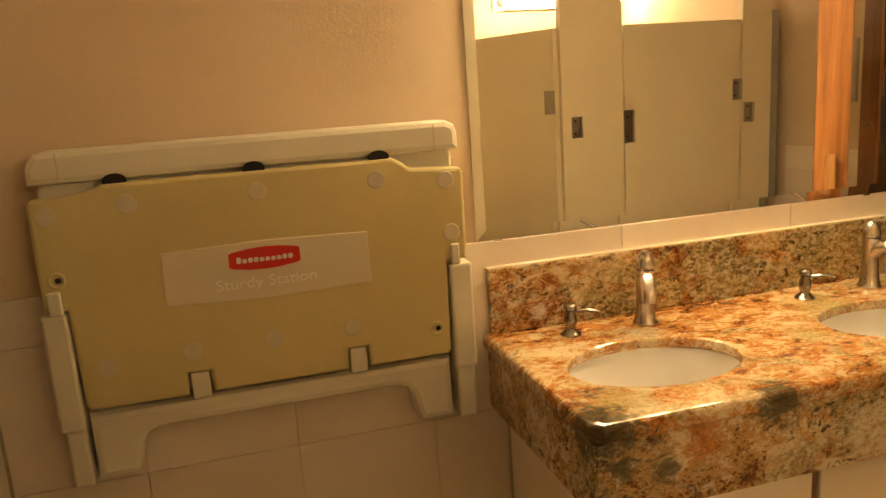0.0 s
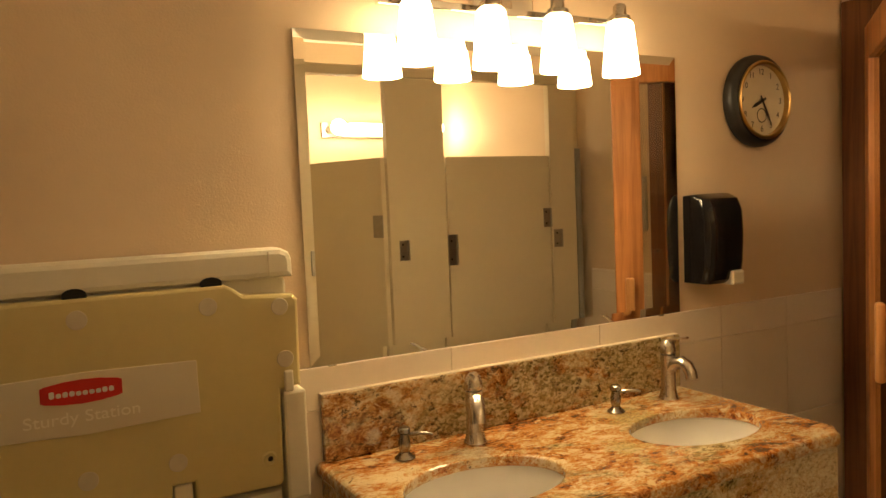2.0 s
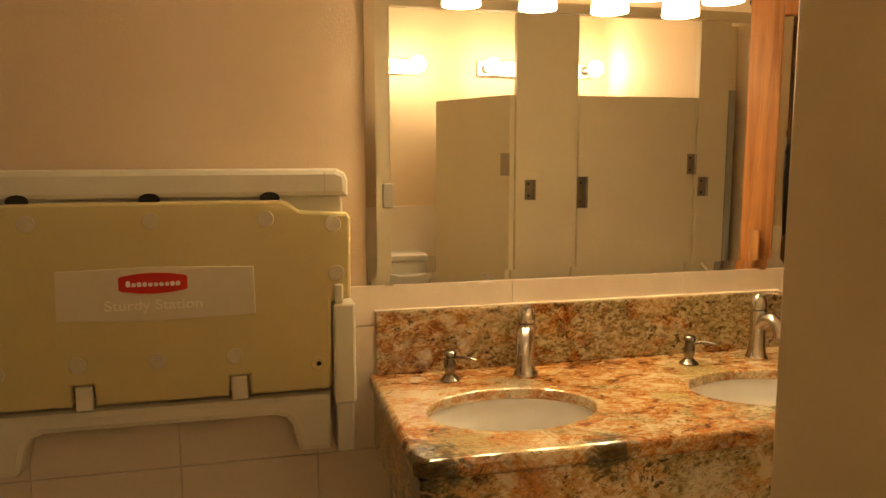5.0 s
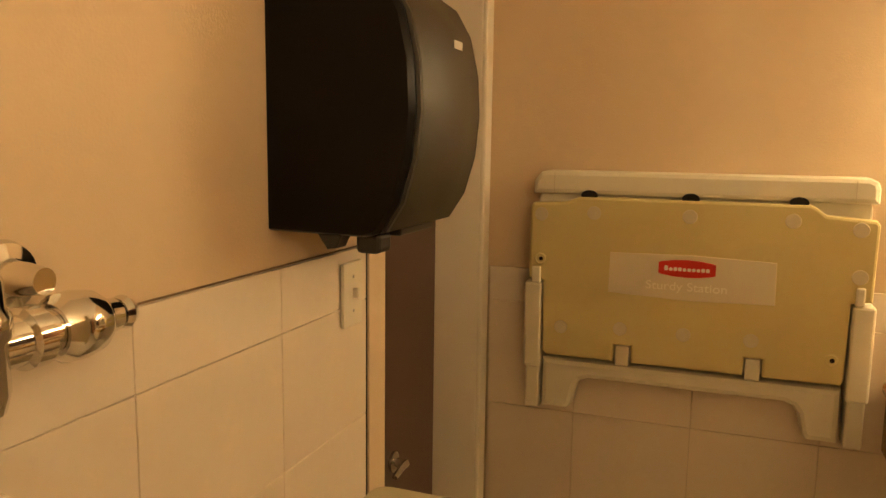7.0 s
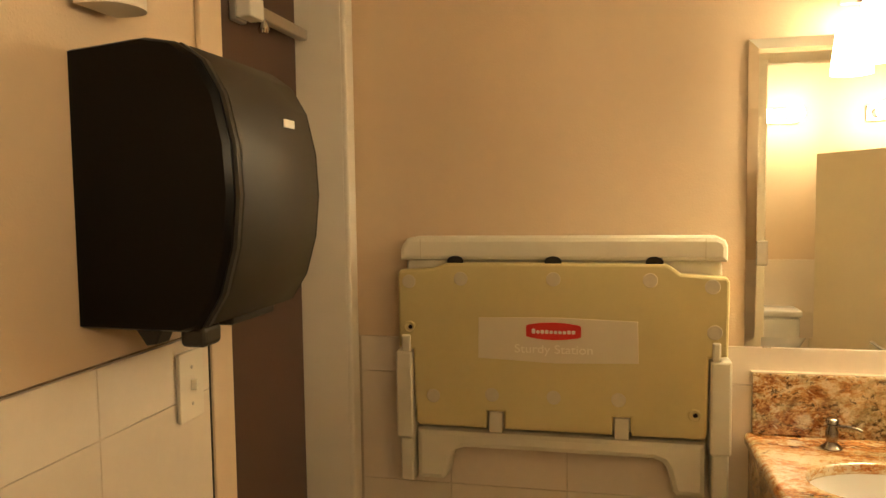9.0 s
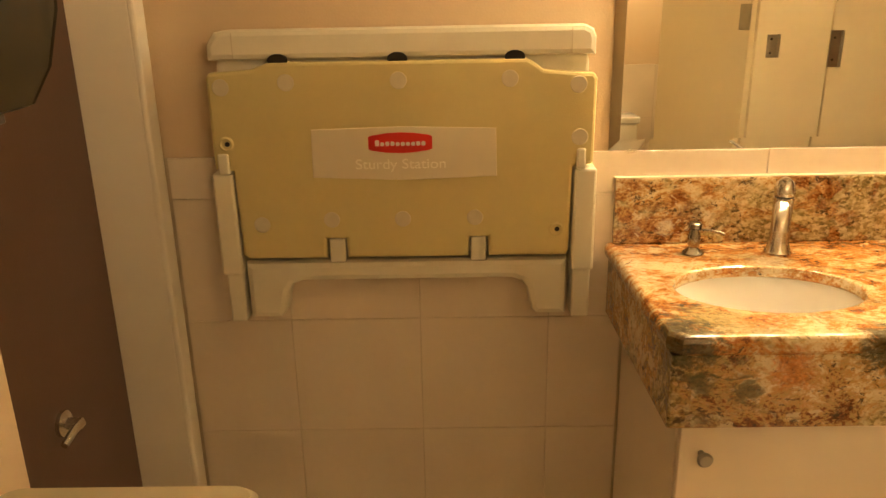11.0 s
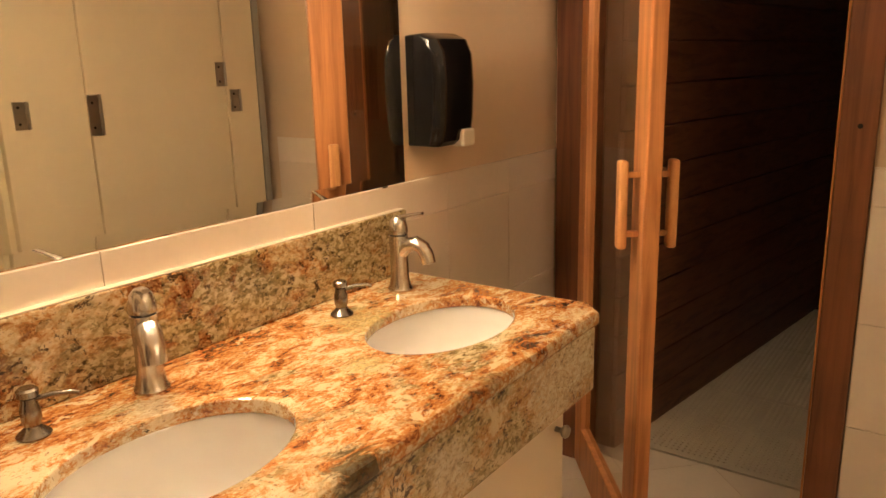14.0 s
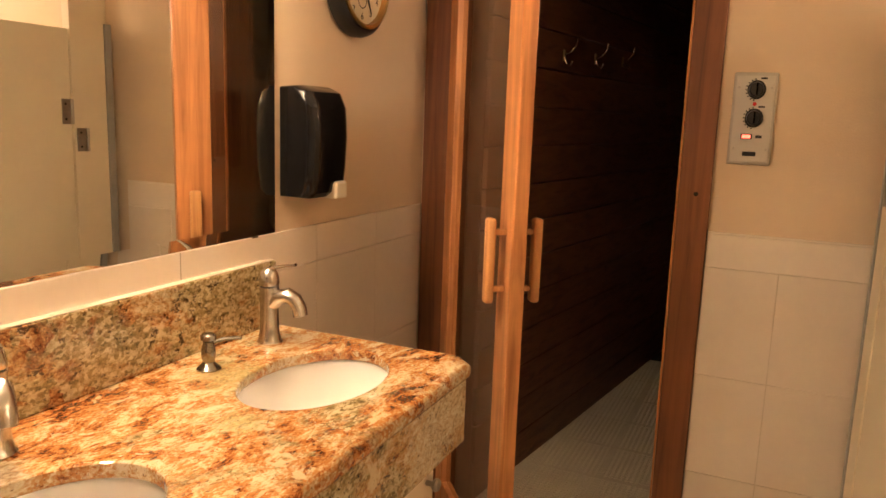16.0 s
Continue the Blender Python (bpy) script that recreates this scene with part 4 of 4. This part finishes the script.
for x0, x1, bulbs in ((1.10, 1.61, (1.56,)), (1.96, 2.71, (2.01, 2.66))):
    bl = base_at("bar_light", (x0 + x1) / 2, YB, 1.88, "lit white bar light with bare end bulbs on the wall", "wall lamp", "bar lights over the stalls")
    part("backplate", box(x0, x1, YB + 0.0005, YB + 0.025, 1.835, 1.925, 0.003), M_STEEL, bl)
    part("diffuser", box(min(bulbs) + 0.10 if len(bulbs) > 1 else x0 + 0.02, max(bulbs) - 0.10, YB + 0.0255, YB + 0.085, 1.842, 1.918, 0.012, 3), M_BAR, bl, "lit white diffuser", True)
    for bx in bulbs:
        facing = Matrix.Translation((bx, YB + 0.0255, 1.88)) @ Matrix.Rotation(radians(-90), 4, "X")
        part("socket", turned([(0, 0), (0.026, 0), (0.026, 0.060), (0.018, 0.080), (0, 0.080)], facing), M_STEEL, bl, "", True)
        part("bulb", turned([(0, 0.081), (0.016, 0.081), (0.022, 0.100), (0.042, 0.130), (0.047, 0.152), (0.040, 0.178), (0.022, 0.194), (0, 0.198)], facing, 24), M_BULB, bl, "bright bare bulb", True)

# ---------- sauna door and frame ----------
frame_2 = setting("door_frame_2", box(2.790, 2.96, 1.652, 1.7555, 0, 2.03, 0.003), M_JAMB, "dark-stained wooden sauna door frame", "door frame")
part("jamb", box(2.788, 2.96, 0.866, 0.952, 0, 2.03, 0.004), M_JAMB, frame_2)
part("head", box(2.789, 2.96, 0.953, 1.651, 1.945, 2.029, 0.003), M_JAMB, frame_2)
part("knot", turned([(0, 0.0006), (0.006, 0.0006), (0.0065, 0), (0, 0)], facing_west(2.788, 0.905, 1.165), 14), M_DARK, frame_2, "dark wood knot")
part("edge_bead", box(2.7875, 2.80, 0.9522, 0.958, 0, 1.944, 0.001), M_CEDAR, frame_2)
HX, HY, TX, TY = 2.780, 1.648, 2.245, 1.233
L = math.hypot(TX - HX, TY - HY)
leaf = Matrix.Translation((HX, HY, 0)) @ Matrix.Rotation(math.atan2(TY - HY, TX - HX), 4, "Z")
sauna_door = base_at("door_2", HX, HY, 0, "open cedar-framed glass sauna door with wooden handles", "door", kind="structure")


def on_leaf(bm):
    bmesh.ops.transform(bm, matrix=leaf, verts=bm.verts)
    return bm


T = 0.019
part("stile", on_leaf(box(0.002, 0.085, -T, T, 0.02, 1.925, 0.004)), M_CEDAR, sauna_door)
tip = part("stile", on_leaf(box(L - 0.100, L, -T, T, 0.02, 1.925, 0.004)), M_CEDAR, sauna_door)
part("rail", on_leaf(box(0.0855, L - 0.1005, -T, T, 0.02, 0.17, 0.004)), M_CEDAR, sauna_door)
part("rail", on_leaf(box(0.0855, L - 0.1005, -T, T, 1.815, 1.925, 0.004)), M_CEDAR, sauna_door)
pane = part("pane", on_leaf(box(0.080, L - 0.095, -0.003, 0.003, 0.165, 1.82)), M_DOORGLASS, sauna_door, "bronze-tinted glass pane")
pane.visible_shadow = False
for s in (-1, 1):
    y0, y1 = sorted((s * 0.047, s * 0.070))
    h = part("handle", on_leaf(box(L - 0.062, L - 0.030, y0, y1, 0.915, 1.122, 0.008, 3)), M_HANDLE, sauna_door, "pale wooden bar handle", True)
    for z in (0.95, 1.088):
        a, b = sorted((s * (T - 0.001), s * 0.0475))
        part("standoff", on_leaf(box(L - 0.053, L - 0.039, a, b, z - 0.007, z + 0.007, 0.003)), M_HANDLE, h)
part("latch_plate", on_leaf(box(L + 0.0002, L + 0.002, -0.010, 0.010, 1.845, 1.885, 0.0005)), M_BRASS, tip, "small brass catch plate")
part("roller", on_leaf(turned([(0, 0.005), (0.006, 0.004), (0.008, 0), (0, 0)], Matrix.Translation((L + 0.002, 0, 1.865)) @ Matrix.Rotation(radians(90), 4, "Y"), 14)), M_DARK, tip)
part("bumper", on_leaf(turned([(0, 0.014), (0.008, 0.012), (0.010, 0), (0, 0)], Matrix.Translation((L - 0.04, T, 0.20)) @ Matrix.Rotation(radians(-90), 4, "X"), 14)), M_BRASS, tip)
for z in (0.25, 1.07, 1.74):
    part("hinge", tube([(HX - 0.002, HY + 0.012, z - 0.04), (HX - 0.002, HY + 0.012, z + 0.04)], 0.006, 10), M_STEEL, sauna_door, "steel butt hinge", True)

# ---------- sauna control ----------
sc = base_at("sauna_control", XR, 0.78, 1.38, "brushed metal sauna control panel with two dials", "control panel")
pm = facing_west(XR - 0.0005, 0.7795, 1.3755) @ Matrix.Diagonal((0.90, 0.965, 1, 1))
part("rim", slab(rounded(-0.061, 0.061, -0.127, 0.127, 0.006), 0.010, pm, 0.004), M_STEEL, sc)
part("face", slab(rounded(-0.053, 0.053, -0.118, 0.118, 0.003), 0.003, pm @ Matrix.Translation((0, 0, 0.0102)), 0.001), M_PANEL, sc)
FZ = 0.0133
for z in (0.080, 0.003):
    k = part("dial", turned([(0, 0), (0.026, 0), (0.026, 0.004), (0.021, 0.005), (0.019, 0.018), (0.016, 0.020), (0, 0.020)], pm @ Matrix.Translation((0.004, z, FZ))), M_BLACK2, sc, "black ribbed dial knob", True)
    part("pointer", slab([(-0.0022, -0.017), (0.0022, -0.017), (0.0022, 0.017), (-0.0022, 0.017)], 0.006, pm @ Matrix.Translation((0.006, z + 0.001, FZ + 0.0195)), 0.001), M_BLACK, k)
    for i in range(9):
        a = radians(100 + 20 * i)
        part("tick", slab([(0.0265, -0.0018), (0.031, -0.0018), (0.031, 0.0018), (0.0265, 0.0018)], 0.0005, pm @ Matrix.Translation((0.004, z, FZ)) @ Matrix.Rotation(a, 4, "Z")), M_INK, sc)
    part("print_bar", slab([(-0.009, -0.0025), (0.009, -0.0025), (0.009, 0.0025), (-0.009, 0.0025)], 0.0004, pm @ Matrix.Translation((0.022, z + 0.031, FZ))), M_INK, sc)
part("lamp_dot", turned([(0, 0.002), (0.004, 0.0015), (0.0055, 0)], pm @ Matrix.Translation((0.002, 0.0415, FZ)), 14), M_RED, sc, "", True)
part("rocker", slab(rounded(-0.016, 0.016, -0.007, 0.007, 0.001), 0.003, pm @ Matrix.Translation((-0.012, -0.048, FZ)), 0.001), M_BLACK2, sc)
part("rocker_light", slab(rounded(-0.012, 0.012, -0.0048, 0.0048, 0.001), 0.0008, pm @ Matrix.Translation((-0.012, -0.048, FZ + 0.0031))), M_NEON, sc, "glowing red rocker switch")
part("print_bar", slab([(-0.009, -0.004), (0.009, -0.004), (0.009, 0.004), (-0.009, 0.004)], 0.0004, pm @ Matrix.Translation((0.022, -0.048, FZ))), M_INK, sc)
part("emblem", slab(rounded(-0.019, 0.019, -0.006, 0.006, 0.002), 0.0005, pm @ Matrix.Translation((0.0, -0.096, FZ))), M_INK, sc, "plain dark maker's bar")
for x in (-0.045, 0.045):
    for z in (-0.083, 0.086):
        part("screw", turned([(0, 0.0015), (0.003, 0.001), (0.0035, 0), (0, 0)], pm @ Matrix.Translation((x, z, FZ)), 12), M_STEEL, sc)

# ---------- sauna ----------
SW = Matrix.Translation((2.93, 1.579, 0)) @ Matrix.Rotation(math.atan2(-0.1523, 1), 4, "Z")
bm = box(0.0, 2.5, 0.02, 0.10, -0.05, 2.25)
bmesh.ops.transform(bm, matrix=SW, verts=bm.verts)
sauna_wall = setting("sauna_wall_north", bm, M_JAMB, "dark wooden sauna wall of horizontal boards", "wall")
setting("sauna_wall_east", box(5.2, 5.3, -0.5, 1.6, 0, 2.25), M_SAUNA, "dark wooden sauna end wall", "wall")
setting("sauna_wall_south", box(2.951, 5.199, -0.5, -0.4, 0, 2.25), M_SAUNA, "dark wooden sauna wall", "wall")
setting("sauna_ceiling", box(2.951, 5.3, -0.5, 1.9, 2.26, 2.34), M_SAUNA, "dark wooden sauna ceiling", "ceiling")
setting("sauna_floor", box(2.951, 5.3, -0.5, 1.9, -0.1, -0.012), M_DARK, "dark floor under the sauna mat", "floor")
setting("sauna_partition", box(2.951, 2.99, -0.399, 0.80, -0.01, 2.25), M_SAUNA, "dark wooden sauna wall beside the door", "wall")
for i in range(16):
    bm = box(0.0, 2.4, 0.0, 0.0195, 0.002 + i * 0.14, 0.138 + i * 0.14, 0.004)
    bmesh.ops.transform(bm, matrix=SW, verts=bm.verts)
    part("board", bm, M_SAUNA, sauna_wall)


def wall_hook(u, z):
    p = SW @ Vector((u, 0, 0))
    thing = base_at("coat_hook", p.x, p.y, z, "small bright metal coat hook on the sauna boards", "hook", "hooks on the sauna wall")
    q = lambda a, b, c: SW @ Vector((u + a, -b, z + c))
    part("plate", joined(None, slab(rounded(-0.010, 0.010, -0.022, 0.022, 0.006), 0.003, SW @ facing_south(u, -0.0003, z))), M_BRASS, thing)
    part("upper_prong", tube([q(0, 0.003, 0.005), q(0, 0.025, 0.012), q(0, 0.048, 0.034), q(0, 0.052, 0.062)], [0.004, 0.0038, 0.0035, 0.0045], 10), M_CHROME, thing, "", True)
    part("lower_prong", tube([q(0, 0.003, -0.008), q(0, 0.012, -0.030), q(0, 0.028, -0.036), q(0, 0.036, -0.020)], [0.004, 0.0038, 0.0035, 0.0045], 10), M_CHROME, thing, "", True)


for u, z in ((0.545, 1.60), (0.863, 1.612), (1.184, 1.625)):
    wall_hook(u, z)

# ribbed floor mat of crossing bars
bm = bmesh.new()


def bar(x0, x1, y0, y1, z0, z1):
    vs = [bm.verts.new((x, y, z)) for z in (z0, z1) for x, y in ((x0, y0), (x1, y0), (x1, y1), (x0, y1))]
    bm.faces.new(vs[4:])
    for i in range(4):
        j = (i + 1) % 4
        bm.faces.new((vs[i], vs[j], vs[4 + j], vs[4 + i]))


x = 3.0
while x < 4.9:
    wide = abs((x - 3.0) / 0.30 - round((x - 3.0) / 0.30)) < 0.02
    bar(x, x + (0.024 if wide else 0.010), -0.3, 1.60, -0.011, 0.0050)
    x += 0.0200
y = -0.3
while y < 1.56:
    wide = abs((y + 0.3) / 0.30 - round((y + 0.3) / 0.30)) < 0.02
    bar(3.0, 4.9, y, y + (0.024 if wide else 0.010), -0.011, 0.0044)
    y += 0.0200
tagged(part("sauna_mat", bm, M_MAT), "grey-tan perforated plastic floor mat in the sauna", "floor mat", kind="stuff")
# Dark sheet added below the bars so the mat holes read as shaded.
part_far = setting("mat_hole_shade", box(2.96, 5.19, -0.39, 1.62, -0.0118, -0.0105), M_DARK, "added dark sheet painting the shade in the mat holes", "floor")

# ---------- wall and floor tiles ----------
TILE_MESH = {}


def tile(parent, x, y, z, w, h, turn, mat, name="tile"):
    """One tile w wide and h high, its face 8 mm proud of the wall."""
    key = (round(w, 3), round(h, 3), mat.name)
    if key not in TILE_MESH:
        own = bmesh.new()
        a, b = w / 2 - 0.0006, h / 2 - 0.0006
        back = [own.verts.new((sx * a, sy * b, 0)) for sx, sy in ((-1, -1), (1, -1), (1, 1), (-1, 1))]
        mid = [own.verts.new((sx * a, sy * b, 0.0065)) for sx, sy in ((-1, -1), (1, -1), (1, 1), (-1, 1))]
        top = [own.verts.new((sx * (a - 0.0009), sy * (b - 0.0009), 0.0075)) for sx, sy in ((-1, -1), (1, -1), (1, 1), (-1, 1))]
        for lo, hi in ((back, mid), (mid, top)):
            for i in range(4):
                own.faces.new((lo[i], lo[(i + 1) % 4], hi[(i + 1) % 4], hi[i]))
        own.faces.new(top)
        TILE_MESH[key] = mesh_of("tile", own, mat)
    ob = new(name, TILE_MESH[key])
    ob.parent = parent
    ob.matrix_basis = turn(x, y, z)
    return ob


def run(cuts, rows, put):
    for a, b in zip(cuts, cuts[1:]):
        for lo, hi in zip(rows, rows[1:]):
            put((a + b) / 2, (lo + hi) / 2, b - a, hi - lo)


part("grout", box(XL + 0.0005, 2.804, YN - 0.004, YN - 0.0005, 0, 1.072), M_GROUT, wall_north)
part("grout", box(XL + 0.0005, XL + 0.004, YB + 0.005, 0.9955, 0, 1.221), M_GROUT, wall_west)
part("grout", box(XR - 0.004, XR - 0.0005, 0.45, 0.8655, 0, 1.056), M_GROUT, wall_east)
part("grout", box(XL + 0.005, 2.80, YB + 0.0005, YB + 0.004, 0, 1.055), M_GROUT, wall_south)
part("grout", box(XR - 0.004, XR - 0.0005, YB + 0.005, 0.298, 0, 1.055), M_GROUT, wall_far)
part("top_joint", box(XL + 0.0005, XL + 0.0035, YB + 0.01, 0.984, 1.2225, 1.2243), M_CRACK, wall_west, "dark crack along the top of the tiles")
part("end_joint", box(XL + 0.0005, XL + 0.0088, 0.9905, 0.9945, 0, 1.2225), M_DARK, wall_west, "dark gap between tiles and door casing")
ROWS_N = [0.0, 0.085, 0.382, 0.680, 0.978]
north = lambda x, z, w, h: tile(wall_north, x, YN - 0.001, z, w, h, facing_south, M_TILE)
run([XL + 0.016, 0.158, 0.464, 0.768, 0.94], ROWS_N, north)
run([1.975, 2.188, 2.495, 2.786], ROWS_N, north)
border = lambda x, z, w, h: tile(wall_north, x, YN - 0.001, z, w, h, facing_south, M_BORDER)
run([XL + 0.016, 0.158, 0.464, 0.768, 1.244, 1.710, 2.188, 2.495, 2.786], [0.978, 1.0725], border)
west = lambda y, z, w, h: tile(wall_west, XL + 0.001, y, z, w, h, facing_east, M_TILE)
run([YB + 0.01, -0.858, -0.541, -0.224, 0.093, 0.410, 0.708, 0.990], [0.0, 0.30, 0.60, 0.905, 1.123], west)
westb = lambda y, z, w, h: tile(wall_west, XL + 0.001, y, z, w, h, facing_east, M_BORDER)
run([YB + 0.01, -0.858, -0.541, -0.224, 0.093, 0.410, 0.708, 0.990], [1.123, 1.222], westb)
east = lambda y, z, w, h: tile(wall_east, XR - 0.001, y, z, w, h, facing_west, M_TILE)
run([0.45, 0.672, 0.865], [0.0, 0.05, 0.345, 0.645, 0.962], east)
eastb = lambda y, z, w, h: tile(wall_east, XR - 0.001, y, z, w, h, facing_west, M_BORDER)
run([0.45, 0.865], [0.962, 1.057], eastb)
part("tile_cap", box(XR - 0.0105, XR - 0.0005, 0.452, 0.865, 1.0575, 1.0625, 0.001), M_BORDER, wall_east, "pale strip along the top of the tiles")
turn_n = lambda x, y, z: Matrix.Translation((x, y, z)) @ Matrix(((-1, 0, 0, 0), (0, 0, 1, 0), (0, 1, 0, 0), (0, 0, 0, 1)))
south = lambda x, z, w, h: tile(wall_south, x, YB + 0.001, z, w, h, turn_n, M_TILE)
run([XL + 0.012] + [0.2 + 0.305 * i for i in range(9)] + [2.79], [0.0, 0.15, 0.45, 0.75, 1.055], south)
flat = lambda x, y, z: Matrix.Translation((x, y, z))


def clipped(poly, x0, x1, y0, y1):
    """The part of a convex outline inside a rectangle."""
    for axis, limit, sign in ((0, x0, 1), (0, x1, -1), (1, y0, 1), (1, y1, -1)):
        out = []
        for p, q in zip(poly, poly[1:] + poly[:1]):
            dp, dq = sign * (p[axis] - limit), sign * (q[axis] - limit)
            if dp >= 0:
                out.append(p)
            if dp * dq < 0:
                k = dp / (dp - dq)
                out.append((p[0] + k * (q[0] - p[0]), p[1] + k * (q[1] - p[1])))
        poly = out
        if len(poly) < 3:
            return []
    return poly


SIDE = 0.305
R = SIDE * math.sqrt(0.5)
whole = None
for i in range(-14, 15):
    for j in range(-14, 15):
        cx, cy = 2.582 + R + (i + j) * R, 1.276 + (i - j) * R
        g = R - 0.0014
        square = [(cx + g, cy), (cx, cy + g), (cx - g, cy), (cx, cy - g)]
        cut = clipped(square, -0.098, 2.995, YB + 0.001, 1.756)
        if len(cut) < 3:
            continue
        inside = len(cut) == 4 and all(abs(a[0] - b[0]) + abs(a[1] - b[1]) < 1e-6 for a, b in zip(cut, square))
        if inside and whole is not None:
            me = whole
        else:
            rel = [(x - cx, y - cy) for x, y in cut]
            area = sum(a[0] * b[1] - b[0] * a[1] for a, b in zip(rel, rel[1:] + rel[:1])) / 2
            if abs(area) < 0.0008:
                continue
            own = bmesh.new()
            lo = [own.verts.new((x, y, 0)) for x, y in rel]
            hi = [own.verts.new((x, y, 0.0075)) for x, y in rel]
            own.faces.new(hi)
            for a in range(len(rel)):
                c = (a + 1) % len(rel)
                own.faces.new((lo[a], lo[c], hi[c], hi[a]))
            me = mesh_of("tile", own, M_FLOOR)
            if inside:
                whole = me
        ob = new("tile", me)
        ob.parent = floor
        ob.matrix_basis = flat(cx, cy, -0.0079)
